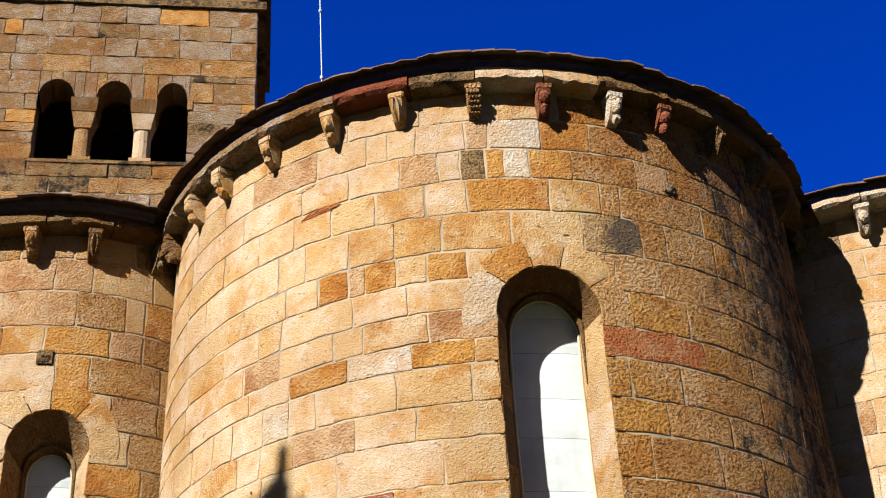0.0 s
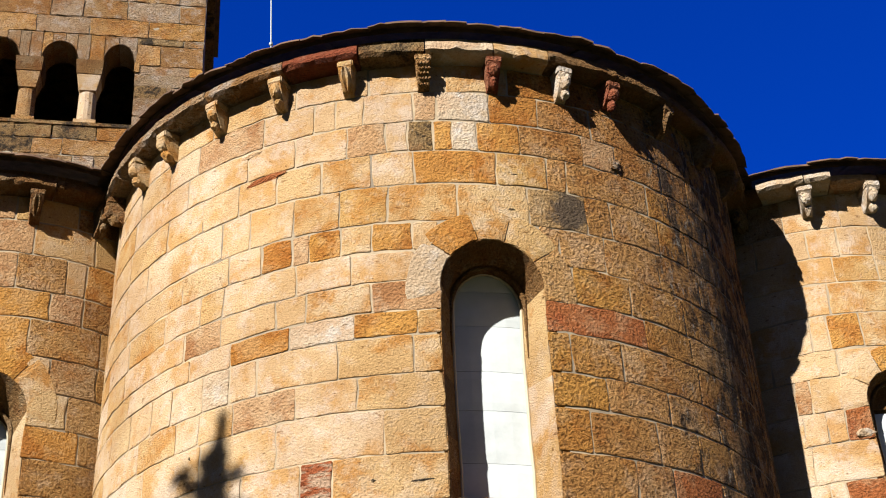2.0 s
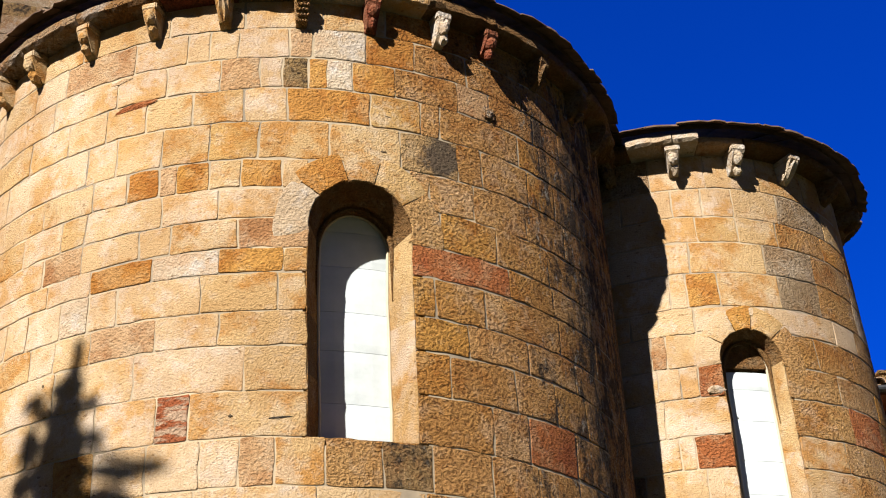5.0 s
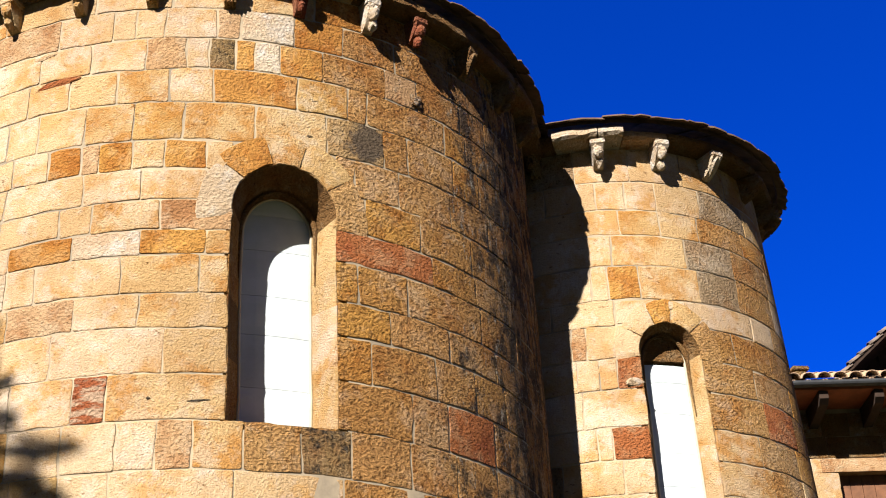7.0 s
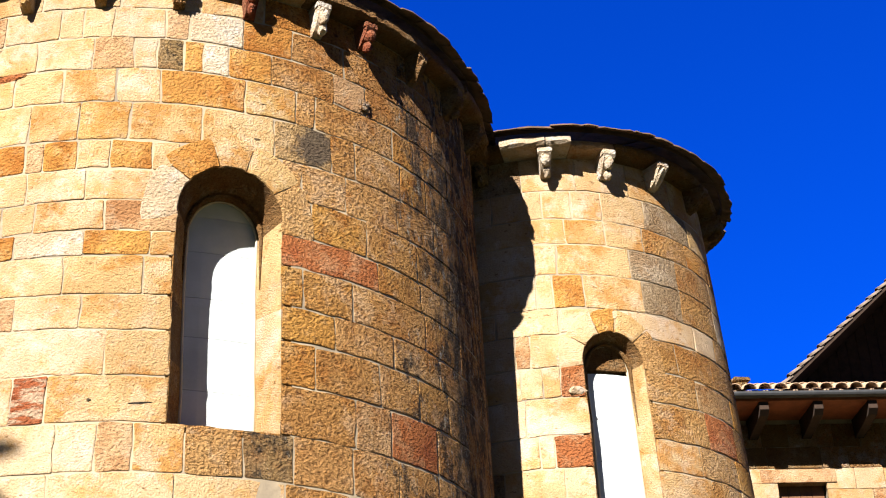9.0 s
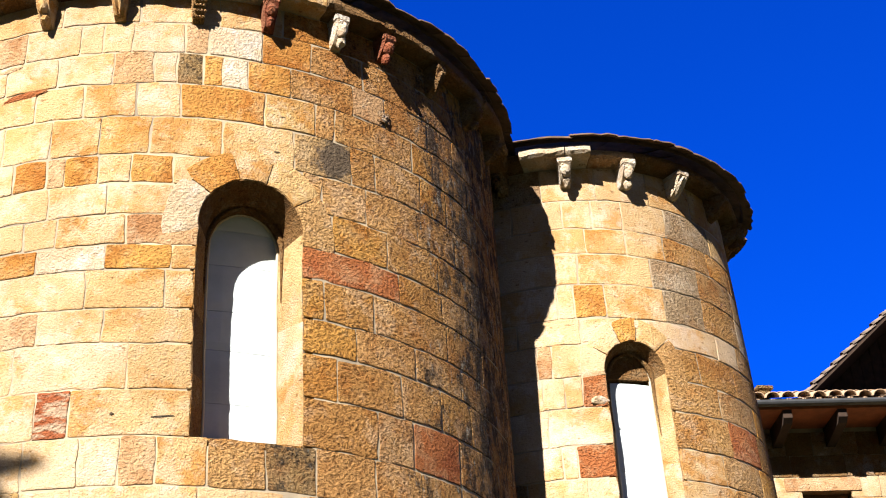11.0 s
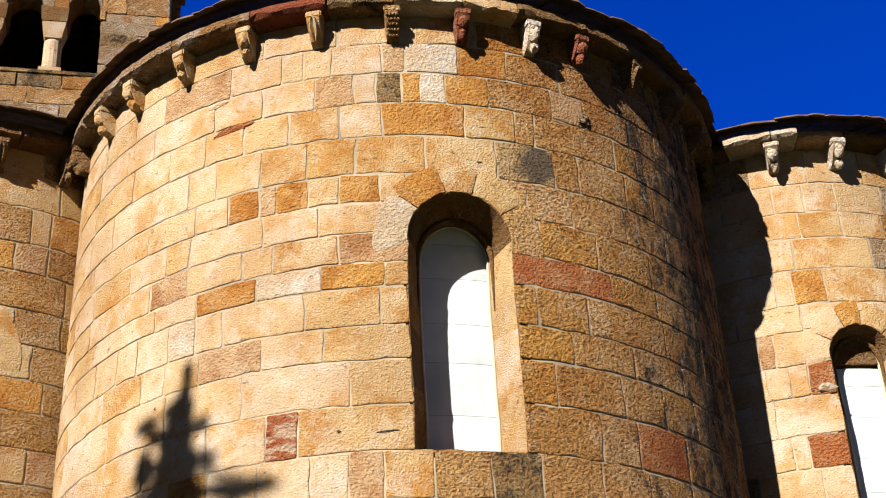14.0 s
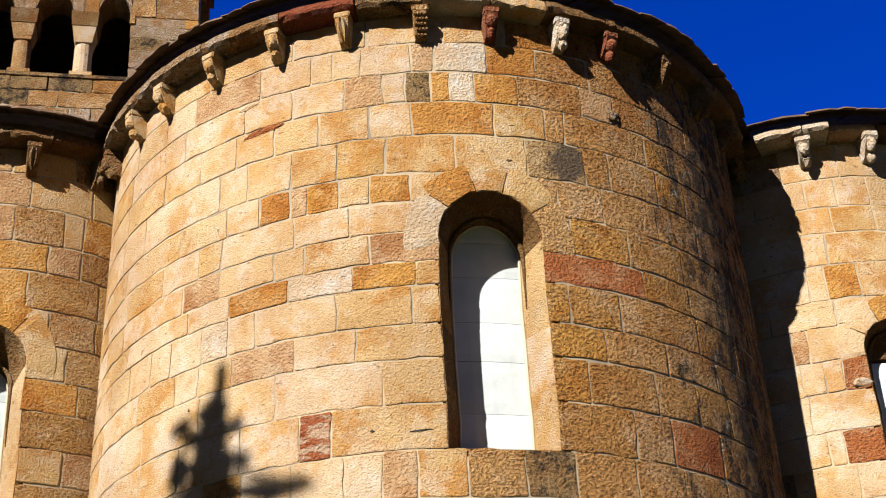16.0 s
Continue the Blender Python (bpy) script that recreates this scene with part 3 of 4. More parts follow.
main_right = {
    (5.33, 5.715): "17.1 F 28.8 F 35.5 R 45.8 F",
    (5.715, 6.065): "17.1 Q 22.3 F 33.5 F 41.9 F",
    (6.065, 6.335): "17.1 Q 25.5 F 36.5 F 47.6 F",
    (6.335, 6.66): "17.1 Q 20.4 F 29.0 F 44.1 F",
    (6.66, 6.925): "17.1 R 33.8 F 43.4 F",
    (6.925, 7.26): "17.1 F 22.0 Q 31.6 F 42.9 F",
    (7.26, 7.59): "17.1 F 20.4 F 27.9 F 38.3 F",
}
main_above = {
    (4.97, 5.33): "-26.8 C -19.2 C -11.8 C -6.9 P -2.2 H 4.4 B 11.9 G 19.1 F 28.3 F",
    (7.59, 7.94): "-32.8 C -27.4 C -19.8 H -12.7 H -5.4 H 4.9 H 15.9 K 25.3 F 29.8 F 39.5 Q 46.0 F",
    (7.94, 8.25): "-37.0 C -29.8 C -22.9 H -15.5 H -7.7 C -1.5 O 11.3 H 19.4 F 22.6 F 37.7 Q 43.0 F",
    (8.25, 8.54): "-28.3 C -19.8 C -11.3 P -5.3 C -1.9 G 1.9 O 4.7 W 8.5 O 15.3 F 25.9 P 32.0 F",
    (8.54, 8.83): "-25.5 C -16.8 C -13.2 C -8.8 C -1.0 P 2.4 W 10.7 O 18.5 F",
    (8.83, TOP): "-20.0 C -8.0 C 4.0 H 14.0 Q 22.0 F",
}
main_wall = apse("wall_main_apse", "round golden sandstone ashlar wall of the main apse", MAIN, main_arch, (-112, 112), choose_main, rng, 4.97, main_left, main_right, main_above,
                 (-12, 38, 76, 106, 146, 192), (WHITE, OCHRE, HONEY, HONEY, BROWN))
window("window_main", "tall round-arched window closed with white boards", MAIN, main_arch, 0.312, 0.36, 0.022)

right_arch = Arch(RIGHT.s(2.8), 0.29, 4.9, 6.97, 0.15)
right_left = {
    (4.9, 5.25): "", (5.25, 5.60): "", (5.60, 5.92): "-30.0 C -14.0 C",
    (5.92, 6.23): "-40.0 C -20.0 C -16.0 R",
    (6.23, 6.60): "-40.0 C -23.0 C",
    (6.60, 6.91): "-40.0 C -24.0 C -18.0 C -13.0 R",
    (6.91, 7.24): "-40.0 C -25.0 P -21.0 C",
}
right_right = {
    (4.9, 5.25): "", (5.25, 5.60): "", (5.60, 5.92): "12.0 H 30.0 B",
    (5.92, 6.23): "12.0 H 27.0 B 45.0 O", (6.23, 6.60): "12.0 B 32.0 R 48.0 B", (6.60, 6.91): "12.0 B 30.0 B", (6.91, 7.24): "12.0 B 24.0 B 40.0 B",
}
right_above = {
    (4.55, 4.9): "",
    (7.24, 7.50): "-30.0 C -12.0 C", (7.50, 7.86): "-40.0 C -18.0 C -13.0 O -4.0 H 15.0 T 30.0 B",
    (7.86, 8.19): "-40.0 C -11.0 H 12.0 T 30.0 B", (8.19, 8.47): "-40.0 C -8.0 H 5.0 H 18.0 B", (8.47, 8.80): "-30.0 C -14.0 C -5.0 C 5.0 H 20.0 T", (8.80, TOP + 0.08): "-20.0 C -3.0 C 15.0 H",
}
apse("wall_right_apse", "round sandstone ashlar wall of a side apse, partly shaded", RIGHT, right_arch, (-112, 130), choose_side, rng, 4.55, right_left, right_right, right_above,
     (-10, 30, 66, 96, 136, 190), (CREAM, CREAM, OCHRE, HONEY, BROWN))
window("window_right", "narrow round-arched window closed with white boards", RIGHT, right_arch, 0.235, 0.20, 0.0, 6.93)

left_arch = Arch(LEFT.s(12.3), 0.345, 4.9, 6.97, 0.19)
left_left = {(4.9, 5.25): "", (5.25, 5.60): "", (5.60, 5.92): "", (5.92, 6.23): "", (6.23, 6.55): "", (6.55, 6.84): "", (6.84, 7.17): ""}
left_right = {(4.9, 5.25): "", (5.25, 5.60): "", (5.60, 5.92): "", (5.92, 6.23): "", (6.23, 6.55): "", (6.55, 6.84): "23.0 O 38.0 B", (6.84, 7.17): "23.0 H 34.0 B"}
left_above = {
    (4.55, 4.9): "", (7.17, 7.50): "-14.0 C 28.0 B", (7.50, 7.86): "-12.0 C 12.0 O 21.0 B", (7.86, 8.15): "-4.0 H 8.0 O 26.0 P 36.0 B",
    (8.15, 8.51): "-6.0 P 16.0 B 30.0 C 36.0 O", (8.51, 8.85): "-10.0 P 9.0 P 20.0 H", (8.85, TOP): "",
}
apse("wall_left_apse", "round sandstone ashlar wall of a side apse below the tower", LEFT, left_arch, (-130, 112), choose_left, rng, 4.55, left_left, left_right, left_above,
     (-10, 28, 62, 88, 126, 190), (CREAM, HONEY, CREAM, OCHRE, HONEY))
window("window_left", "round-arched window closed with white boards", LEFT, left_arch, 0.235, 0.33, 0.01, drop=0.16)


# ---------------------------------------------------------------- cornice, corbels, slate eaves
def cornice(name, label, drum, span, text, rng, reach=0.175, lift=0.0, bold=0.0):
    """Cornice blocks with a flat underside and broken lower edges; text: where each starts and of which stone."""
    c = thing(name, label=label, category="cornice", kind="structure")
    low = TOP + lift
    row = read_row(text, drum, None) + [(drum.s(span[1]), BROWN)]
    for k, ((a, mat), (b, _)) in enumerate(zip(row, row[1:])):
        n = max(4, round((b - a) / 0.05))
        vs, fs = [], []
        drop, push = rng.uniform(-0.012, 0.012), rng.uniform(-0.012, 0.014) + (bold if mat is WHITE else 0.0)
        for i in range(n + 1):
            s = a + 0.005 + (b - a - 0.01) * i / n
            chip = 0.018 * noise.noise(Vector((s * 9, 1.5, k))) + 0.012 * noise.noise(Vector((s * 25, 4.5, k)))
            up = abs(chip) + max(0, 0.045 * noise.noise(Vector((s * 6, 7.5, k))))
            for o, z in ((-0.30, low), (0.0, low), (reach + push - 0.03 + chip, low + 0.004 + up * 0.6), (reach + push + chip, low + 0.025 + up), (reach + push + chip * 0.6, low + 0.07), (reach + push - 0.012 + chip * 0.5, low + 0.125 - 0.3 * lift), (reach - 0.12, low + 0.135 - 0.3 * lift), (reach - 0.12, TOP + 0.235), (-0.30, TOP + 0.235)):
                vs.append(drum(s, z + (drop if low < z < low + 0.1 else 0), o))
        for i in range(n):
            for j in range(9):
                j2 = (j + 1) % 9
                fs.append((i * 9 + j, i * 9 + j2, i * 9 + 9 + j2, i * 9 + 9 + j))
        fs.append(tuple(reversed(range(9))))
        fs.append(tuple(n * 9 + j for j in range(9)))
        part_data("cornice_stone", vs, fs, mat, c)
    return c


def slates(name, label, drum, span, rng, reach=0.26, rows=3):
    """Eaves of thin split slates over the cornice, and the cone of the roof behind them."""
    r = thing(name, label=label, category="roof", kind="structure")
    count = 0
    joined_v, joined_f = [], []
    for row in range(rows):
        s = drum.s(span[0])
        while s < drum.s(span[1]):
            wdt = rng.uniform(0.12, 0.30)
            out = reach - row * 0.16 + rng.uniform(-0.016, 0.016)
            z = TOP + 0.237 + row * 0.078 + rng.uniform(-0.005, 0.005)
            th = rng.uniform(0.012, 0.026)
            tilt = rng.uniform(-0.012, 0.012)
            pts = []
            m = 3
            for i in range(m + 1):
                q = s + wdt * i / m
                pts.append((q, out + rng.uniform(-0.012, 0.012) - (0.009 if i in (0, m) else 0)))
            vs, fs = [], []
            for q, o in pts:
                t2 = tilt * (q - s) / wdt
                vs += [drum(q, z + t2, o), drum(q, z + th + t2, o - 0.006), drum(q, z + 0.20 + th, o - 0.5), drum(q, z + 0.20, o - 0.5)]
            for i in range(m):
                for j in range(4):
                    j2 = (j + 1) % 4
                    fs.append((i * 4 + j, i * 4 + 4 + j, i * 4 + 4 + j2, i * 4 + j2))
            fs += [(0, 1, 2, 3), (m * 4 + 3, m * 4 + 2, m * 4 + 1, m * 4)]
            if row == 0:
                part_data("slate", vs, fs, SLATE, r)
            else:
                off = len(joined_v)
                joined_v += vs
                joined_f += [tuple(i + off for i in f) for f in fs]
            s += wdt * 0.93
    if joined_v:
        tagged(part_data("upper_slates", joined_v, joined_f, SLATE, r), kind="stuff")
    n = 48
    vs, fs = [], []
    for i in range(n + 1):
        s = drum.s(span[0] + (span[1] - span[0]) * i / n)
        vs += [drum(s, TOP + 0.225, reach - 0.10), drum(s, TOP + 0.30, reach - 0.12), drum(s, TOP + 0.5 + drum.r * 0.34, -drum.r + 0.05)]
    for i in range(n):
        fs += [(i * 3, i * 3 + 3, i * 3 + 4, i * 3 + 1), (i * 3 + 1, i * 3 + 4, i * 3 + 5, i * 3 + 2)]
    part_data("roof_cone", vs, fs, SLATE, r)
    return r


# D blocks on the shaded arc carry their shade in the stone colour
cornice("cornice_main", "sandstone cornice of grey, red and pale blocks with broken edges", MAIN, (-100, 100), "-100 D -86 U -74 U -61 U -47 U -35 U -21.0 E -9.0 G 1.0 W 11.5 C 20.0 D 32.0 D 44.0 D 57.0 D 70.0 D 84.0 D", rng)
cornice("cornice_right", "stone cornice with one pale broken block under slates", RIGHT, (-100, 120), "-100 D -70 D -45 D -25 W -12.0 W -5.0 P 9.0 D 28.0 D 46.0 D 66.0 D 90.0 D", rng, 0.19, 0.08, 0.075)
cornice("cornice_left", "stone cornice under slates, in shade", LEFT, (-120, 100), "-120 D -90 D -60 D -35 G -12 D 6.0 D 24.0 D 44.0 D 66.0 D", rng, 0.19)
slates("roof_main", "dark split-slate eaves of the main apse roof", MAIN, (-100, 100), rng, 0.26)
slates("roof_right", "dark split-slate eaves of a side apse roof", RIGHT, (-100, 120), rng, 0.365, 5)
slates("roof_left", "dark split-slate eaves of a side apse roof", LEFT, (-120, 100), rng, 0.34, 4)


def lump(bm, at, size, seed, rough=0.18, sub=2):
    g = bmesh.ops.create_icosphere(bm, subdivisions=sub, radius=1.0)
    for v in g["verts"]:
        k = 1 + rough * noise.noise(v.co * 1.9 + Vector((seed, 0, 0))) + rough * 0.6 * noise.noise(v.co * 4.5 + Vector((0, seed, 0)))
        v.co = Vector(at) + Vector((v.co.x * size[0] * k, v.co.y * size[1] * k, v.co.z * size[2] * k))


def corbel(label, drum, theta, material, carve, rng, wide=0.13, tall=0.285, reach=0.165, group="corbels under the cornice", lift=0.0):
    """A cap under the cornice, a hollow-curved bracket, and what is carved on its front."""
    c = thing("corbel", drum(drum.s(theta), TOP + lift - 0.003, 0.0), label, "corbel", group)
    c.rotation_euler = (0, 0, radians(theta))
    seed = rng.uniform(0, 50)
    w = wide / 2
    bm = bmesh.new()
    g = box_bm(bm, (-w, -reach, -0.062), (w, 0.05, 0.0), 0.010)
    for v in bm.verts:
        v.co += 0.006 * noise.noise_vector(v.co * 14 + Vector((seed, 0, 0)))
        v.co.z = min(v.co.z, 0.0)
    part("cap", bm, material, c)
    bm = bmesh.new()
    secs = []
    n = 7
    for i in range(n + 1):
        f = i / n
        y = -(reach - 0.02) * (1 - f) ** 0.65 - 0.02
        x = w * (0.92 - 0.22 * f)
        z = -0.06 - (tall - 0.06) * f
        secs.append([(-x, 0.05, z), (-x, y * 0.5, z), (-x * 0.9, y, z), (0, y - 0.006, z), (x * 0.9, y, z), (x, y * 0.5, z), (x, 0.05, z)])
    loft(bm, secs)
    for v in bm.verts:
        v.co += 0.008 * noise.noise_vector(v.co * 11 + Vector((0, seed, 0)))
    part("bracket", bm, material, c)
    front = -reach * 0.78
    def boss(at, size, k, rough, sub=2, nm="carving"):
        bm = bmesh.new()
        lump(bm, at, size, seed + k, rough, sub)
        part(nm, bm, material, c)
    if carve == "ball":
        boss((0, front, -0.125), (w * 0.72, 0.055, 0.062), 0, 0.12)
        boss((0, front * 0.72, -0.215), (w * 0.5, 0.05, 0.055), 3, 0.2)
    elif carve == "lattice":
        for row in range(5):
            for k in range(4):
                x = (k - 1.5 + (0.5 if row % 2 else 0)) * wide * 0.2
                z = -0.095 - row * 0.036
                y = -(reach - 0.02) * max(0.0, 1 - (-z - 0.06) / (tall - 0.06)) ** 0.65 - 0.03
                boss((x, y, z), (wide * 0.10, 0.018, 0.017), k, 0.1, 1, "scale")
    elif carve == "leaf":
        bm = bmesh.new()
        secs = []
        for i in range(7):
            f = i / 6
            hw = w * 0.75 * math.sin(math.pi * (0.18 + 0.74 * f))
            z = -0.075 - 0.17 * f
            y = -(reach - 0.02) * max(0.0, 1 - (-z - 0.06) / (tall - 0.06)) ** 0.65 - 0.045
            secs.append([(-hw, y + 0.03, z), (-hw * 0.5, y - 0.006, z), (0, y + 0.012, z), (hw * 0.5, y - 0.006, z), (hw, y + 0.03, z), (0, y + 0.05, z)])
        loft(bm, secs)
        part("carving", bm, material, c)
    else:
        boss((0, front, -0.13), (w * 0.66, 0.06, 0.075), 0, 0.30)
        boss((w * 0.2, front * 0.62, -0.225), (w * 0.55, 0.06, 0.06), 5, 0.35)
        boss((-w * 0.35, front - 0.02, -0.09), (w * 0.3, 0.035, 0.03), 9, 0.3)
    return c


HONEY_TXT, PALE_TXT = "carved honey sandstone corbel with a rounded boss", "weathered grey-white carved stone corbel"
# corbels out of the sun get the darker stone, shade included in its colour
for th, mat, carve, txt in ((-79, OCHRE, "knot", HONEY_TXT), (-67.9, SHADE_BROWN, "knot", HONEY_TXT), (-55.0, HONEY, "ball", HONEY_TXT), (-45.6, HONEY, "knot", HONEY_TXT), (-33.9, HONEY, "ball", HONEY_TXT),
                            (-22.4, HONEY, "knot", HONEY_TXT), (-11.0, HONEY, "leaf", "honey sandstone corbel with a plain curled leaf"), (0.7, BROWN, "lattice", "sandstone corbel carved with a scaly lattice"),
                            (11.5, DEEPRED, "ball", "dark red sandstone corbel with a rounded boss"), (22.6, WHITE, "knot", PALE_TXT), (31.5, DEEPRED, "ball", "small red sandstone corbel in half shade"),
                            (43.0, SHADE_BROWN, "leaf", "brown sandstone corbel in deep shade"), (55.0, SHADE_BROWN, "knot", "brown sandstone corbel in deep shade"), (67.0, SHADE_BROWN, "leaf", "brown sandstone corbel in deep shade")):
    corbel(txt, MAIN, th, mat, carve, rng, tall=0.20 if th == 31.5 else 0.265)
for th, mat, carve, txt in ((-32, GREY, "knot", "stone corbel in the shade of the main apse"), (-12.2, WHITE, "knot", PALE_TXT), (6.6, WHITE, "knot", PALE_TXT), (24.9, WHITE, "leaf", "pale corbel with a curled leaf, sunlit on one side"), (46, SHADE_BROWN, "leaf", "ochre stone corbel in shade"), (66, SHADE_BROWN, "knot", "ochre stone corbel in shade")):
    corbel(txt, RIGHT, th, mat, carve, rng, 0.14, 0.24, 0.235, "corbels of the right apse", 0.08)
for th, mat, carve, txt in ((-18, BROWN, "knot", "weathered carved stone corbel"), (2.1, BROWN, "knot", "weathered carved stone corbel"), (19.4, SHADE_BROWN, "leaf", "plain ochre corbel in shade"), (38.0, SHADE_BROWN, "ball", "ochre corbel in shade beside the main apse")):
    corbel(txt, LEFT, th, mat, carve, rng, 0.13, 0.28, 0.18, "corbels of the left apse")


def relief_stone(label, drum, theta, z, size, material, seed):
    """A small carved stone let into the wall."""
    t = thing("carved_stone", drum(drum.s(theta), z, 0.0), label, "stone")
    t.rotation_euler = (0, 0, radians(theta))
    bm = bmesh.new()
    box_bm(bm, (-size, -0.018, -size), (size, 0.05, size), 0.012)
    part("block", bm, material, t)
    for k, (x, y, r) in enumerate(((-0.3, 0.25, 0.45), (0.35, 0.1, 0.42), (0.0, -0.35, 0.5))):
        bm = bmesh.new()
        lump(bm, (x * size, -0.012, y * size), (r * size, 0.018, r * size * 0.9), seed + k, 0.3)
        part("carving", bm, material, t)


relief_stone("small worn carved stone set into the wall", MAIN, 31.8, 8.34, 0.06, RUBBLE, 3)
relief_stone("small worn carved stone above a window", LEFT, 9.0, 7.82, 0.075, GREY, 8)
bm = bmesh.new()
lump(bm, RIGHT(RIGHT.s(-8.6), 6.66, -0.005), (0.09, 0.03, 0.045), 2, 0.4)
tagged(part("broken_stone", bm, WHITE, None), "white broken stone fragment at the window edge", "stone")
# small near-black lumps in the wall face stand for the shade in hollows
for th, z, wd, hh in ((-1.65, 5.47, 0.105, 0.013), (-8.0, 5.49, 0.022, 0.017), (-36.8, 5.95, 0.014, 0.022), (14.0, 8.05, 0.05, 0.010), (13.2, 7.72, 0.035, 0.014)):
    bm = bmesh.new()
    lump(bm, (0, 0, 0), (wd, 0.012, hh), th, 0.45)
    hole = tagged(part("wall_pit", bm, PIT_SHADE, None), "dark lump standing for the shade in a weathered hollow", "pit", "hollows in the wall")
    hole.location = MAIN(MAIN.s(th), z, -0.006)
    hole.rotation_euler = (0, radians(-4), radians(th))


for th, z, wd, hh in ((-25.0, 8.215, 0.18, 0.030), (-27.5, 8.50, 0.10, 0.022)):
    bm = bmesh.new()
    lump(bm, (0, 0, 0), (wd, 0.010, hh), th, 0.5)
    vein = tagged(part("ironstone_patch", bm, PINK if hh < 0.025 else RED, None), "thin red ironstone patch in a pale sandstone block", "stone", "ironstone patches in the wall")
    vein.location = MAIN(MAIN.s(th), z, 0.0)
    vein.rotation_euler = (0, radians(-7), radians(th))


# ---------------------------------------------------------------- church body and tower
AX = radians(9.0)
body = thing("wall_church_body", label="plain stone body of the church behind the apses", category="wall", kind="structure")
bm = bmesh.new()
box_bm(bm, (-6.2, 2.6, 0), (6.2, 16, TOP + 0.2))
bmesh.ops.rotate(bm, verts=bm.verts, cent=(0, 0, 0), matrix=Matrix.Rotation(AX * 0.5, 3, "Z"))
part("body_core", bm, BROWN, body)

TOWER = Plane(-3.46, 6.22, 9.5)      # s = 0 is the tower's right corner
tower = thing("wall_tower", label="square stone bell tower with a triple arcade of small columns", category="tower", kind="structure")
SILL, SPRING, HEAD = 15.25, 16.47, 17.0
BAYS = ((-3.44, -2.86), (-2.53, -1.95), (-1.57, -1.06))
S_L, S_R = BAYS[0][0], BAYS[2][1]


def choose_tower(s, z, length, rng):
    if z < SILL + 0.02 and z > SILL - 0.7:
        return pick(rng, ((GREY, 5), (BROWN, 2)))
    return pick(rng, ((RUBBLE, 8), (BROWN, 2.0), (GREY, 0.8), (OCHRE, 0.5), (WHITE, 0.2)))


shell("tower_core", TOWER, -7.5, 0.0, 9.0, 21.0, 0.6, PALE_MORTAR, tower, hole=lambda s, z: S_L - 0.02 < s < S_R + 0.02 and SILL - 0.02 < z < HEAD - 0.05, step=0.25)
tower_rng = random.Random(21)
for courses, s0, s1, most in ((even_courses(12.5, SILL, tower_rng, 0.17, 0.42), -7.5, 0.0, 40), (even_courses(SILL, HEAD, tower_rng, 0.17, 0.42), -7.5, S_L, 40),
                              (even_courses(SILL, HEAD, tower_rng, 0.17, 0.42), S_R, 0.0, 40), (even_courses(HEAD, 18.45, tower_rng, 0.17, 0.42), -7.5, 0.0, 120), (even_courses(18.6, 20.9, tower_rng, 0.17, 0.42), -7.5, 0.0, 0)):
    lay_stones(tower, TOWER, courses, s0, s1, choose_tower, tower_rng, most=most, lengths=(0.28, 0.95), near=lambda s, z: abs(s + 1.8) + abs(z - 16.8), lump=0.022, wobble=0.022, joint=0.007)


def spandrel():
    """The wall over the three small arches: stones cut to the arch curves."""
    steps = 6
    edges = []
    for a, b in BAYS:
        half, mid = (b - a) / 2, (a + b) / 2
        edges.append((mid, half))
    mats = (RUBBLE, BROWN, RUBBLE, RUBBLE)
    cuts = [S_L]
    while cuts[-1] < S_R - 0.12:
        cuts.append(min(S_R, cuts[-1] + tower_rng.uniform(0.13, 0.24)))
    cuts[-1] = S_R
    for k, (a, b) in enumerate(zip(cuts, cuts[1:])):
        vs, fs = [], []
        for i in range(steps + 1):
            s = a + 0.005 + (b - a - 0.01) * i / steps
            low = SPRING
            for mid, half in edges:
                if abs(s - mid) < half:
                    low = SPRING + 0.36 * math.sqrt(1 - ((s - mid) / half) ** 2)
            w = 0.012 * noise.noise(Vector((s * 7, 3, 2)))
            for z, o in ((low, -0.55), (low, -0.012), (low + 0.012, 0.004 + w), (HEAD - 0.02, 0.006 + w), (HEAD, -0.01), (HEAD, -0.55)):
                vs.append(TOWER(s, z, o))
        for i in range(steps):
            for j in range(5):
                q = i * 6 + j
                fs.append((q, q + 6, q + 7, q + 1))
        fs += [tuple(range(6)), tuple(steps * 6 + j for j in reversed(range(6)))]
        part_data("spandrel_stone", vs, fs, mats[k % len(mats)], tower)


spandrel()


def frustum(bm, face, s, out, z0, z1, r0, r1, n=14):
    rings = []
    for z, r in ((z0, r0), ((z0 + z1) / 2, (r0 + r1) / 2 * 0.985), (z1, r1)):
        rings.append([face(s + r * math.cos(2 * math.pi * k / n), z, out + r * math.sin(2 * math.pi * k / n)) for k in range(n)])
    loft(bm, rings)


def slab(bm, face, s0, s1, z0, z1, o0, o1, flare=0.0):
    loft(bm, [[face(s0 + f, z, o0 - f), face(s1 - f, z, o0 - f), face(s1 - f, z, o1 + f), face(s0 + f, z, o1 + f)] for z, f in ((z0, flare), (z1, 0.0))])


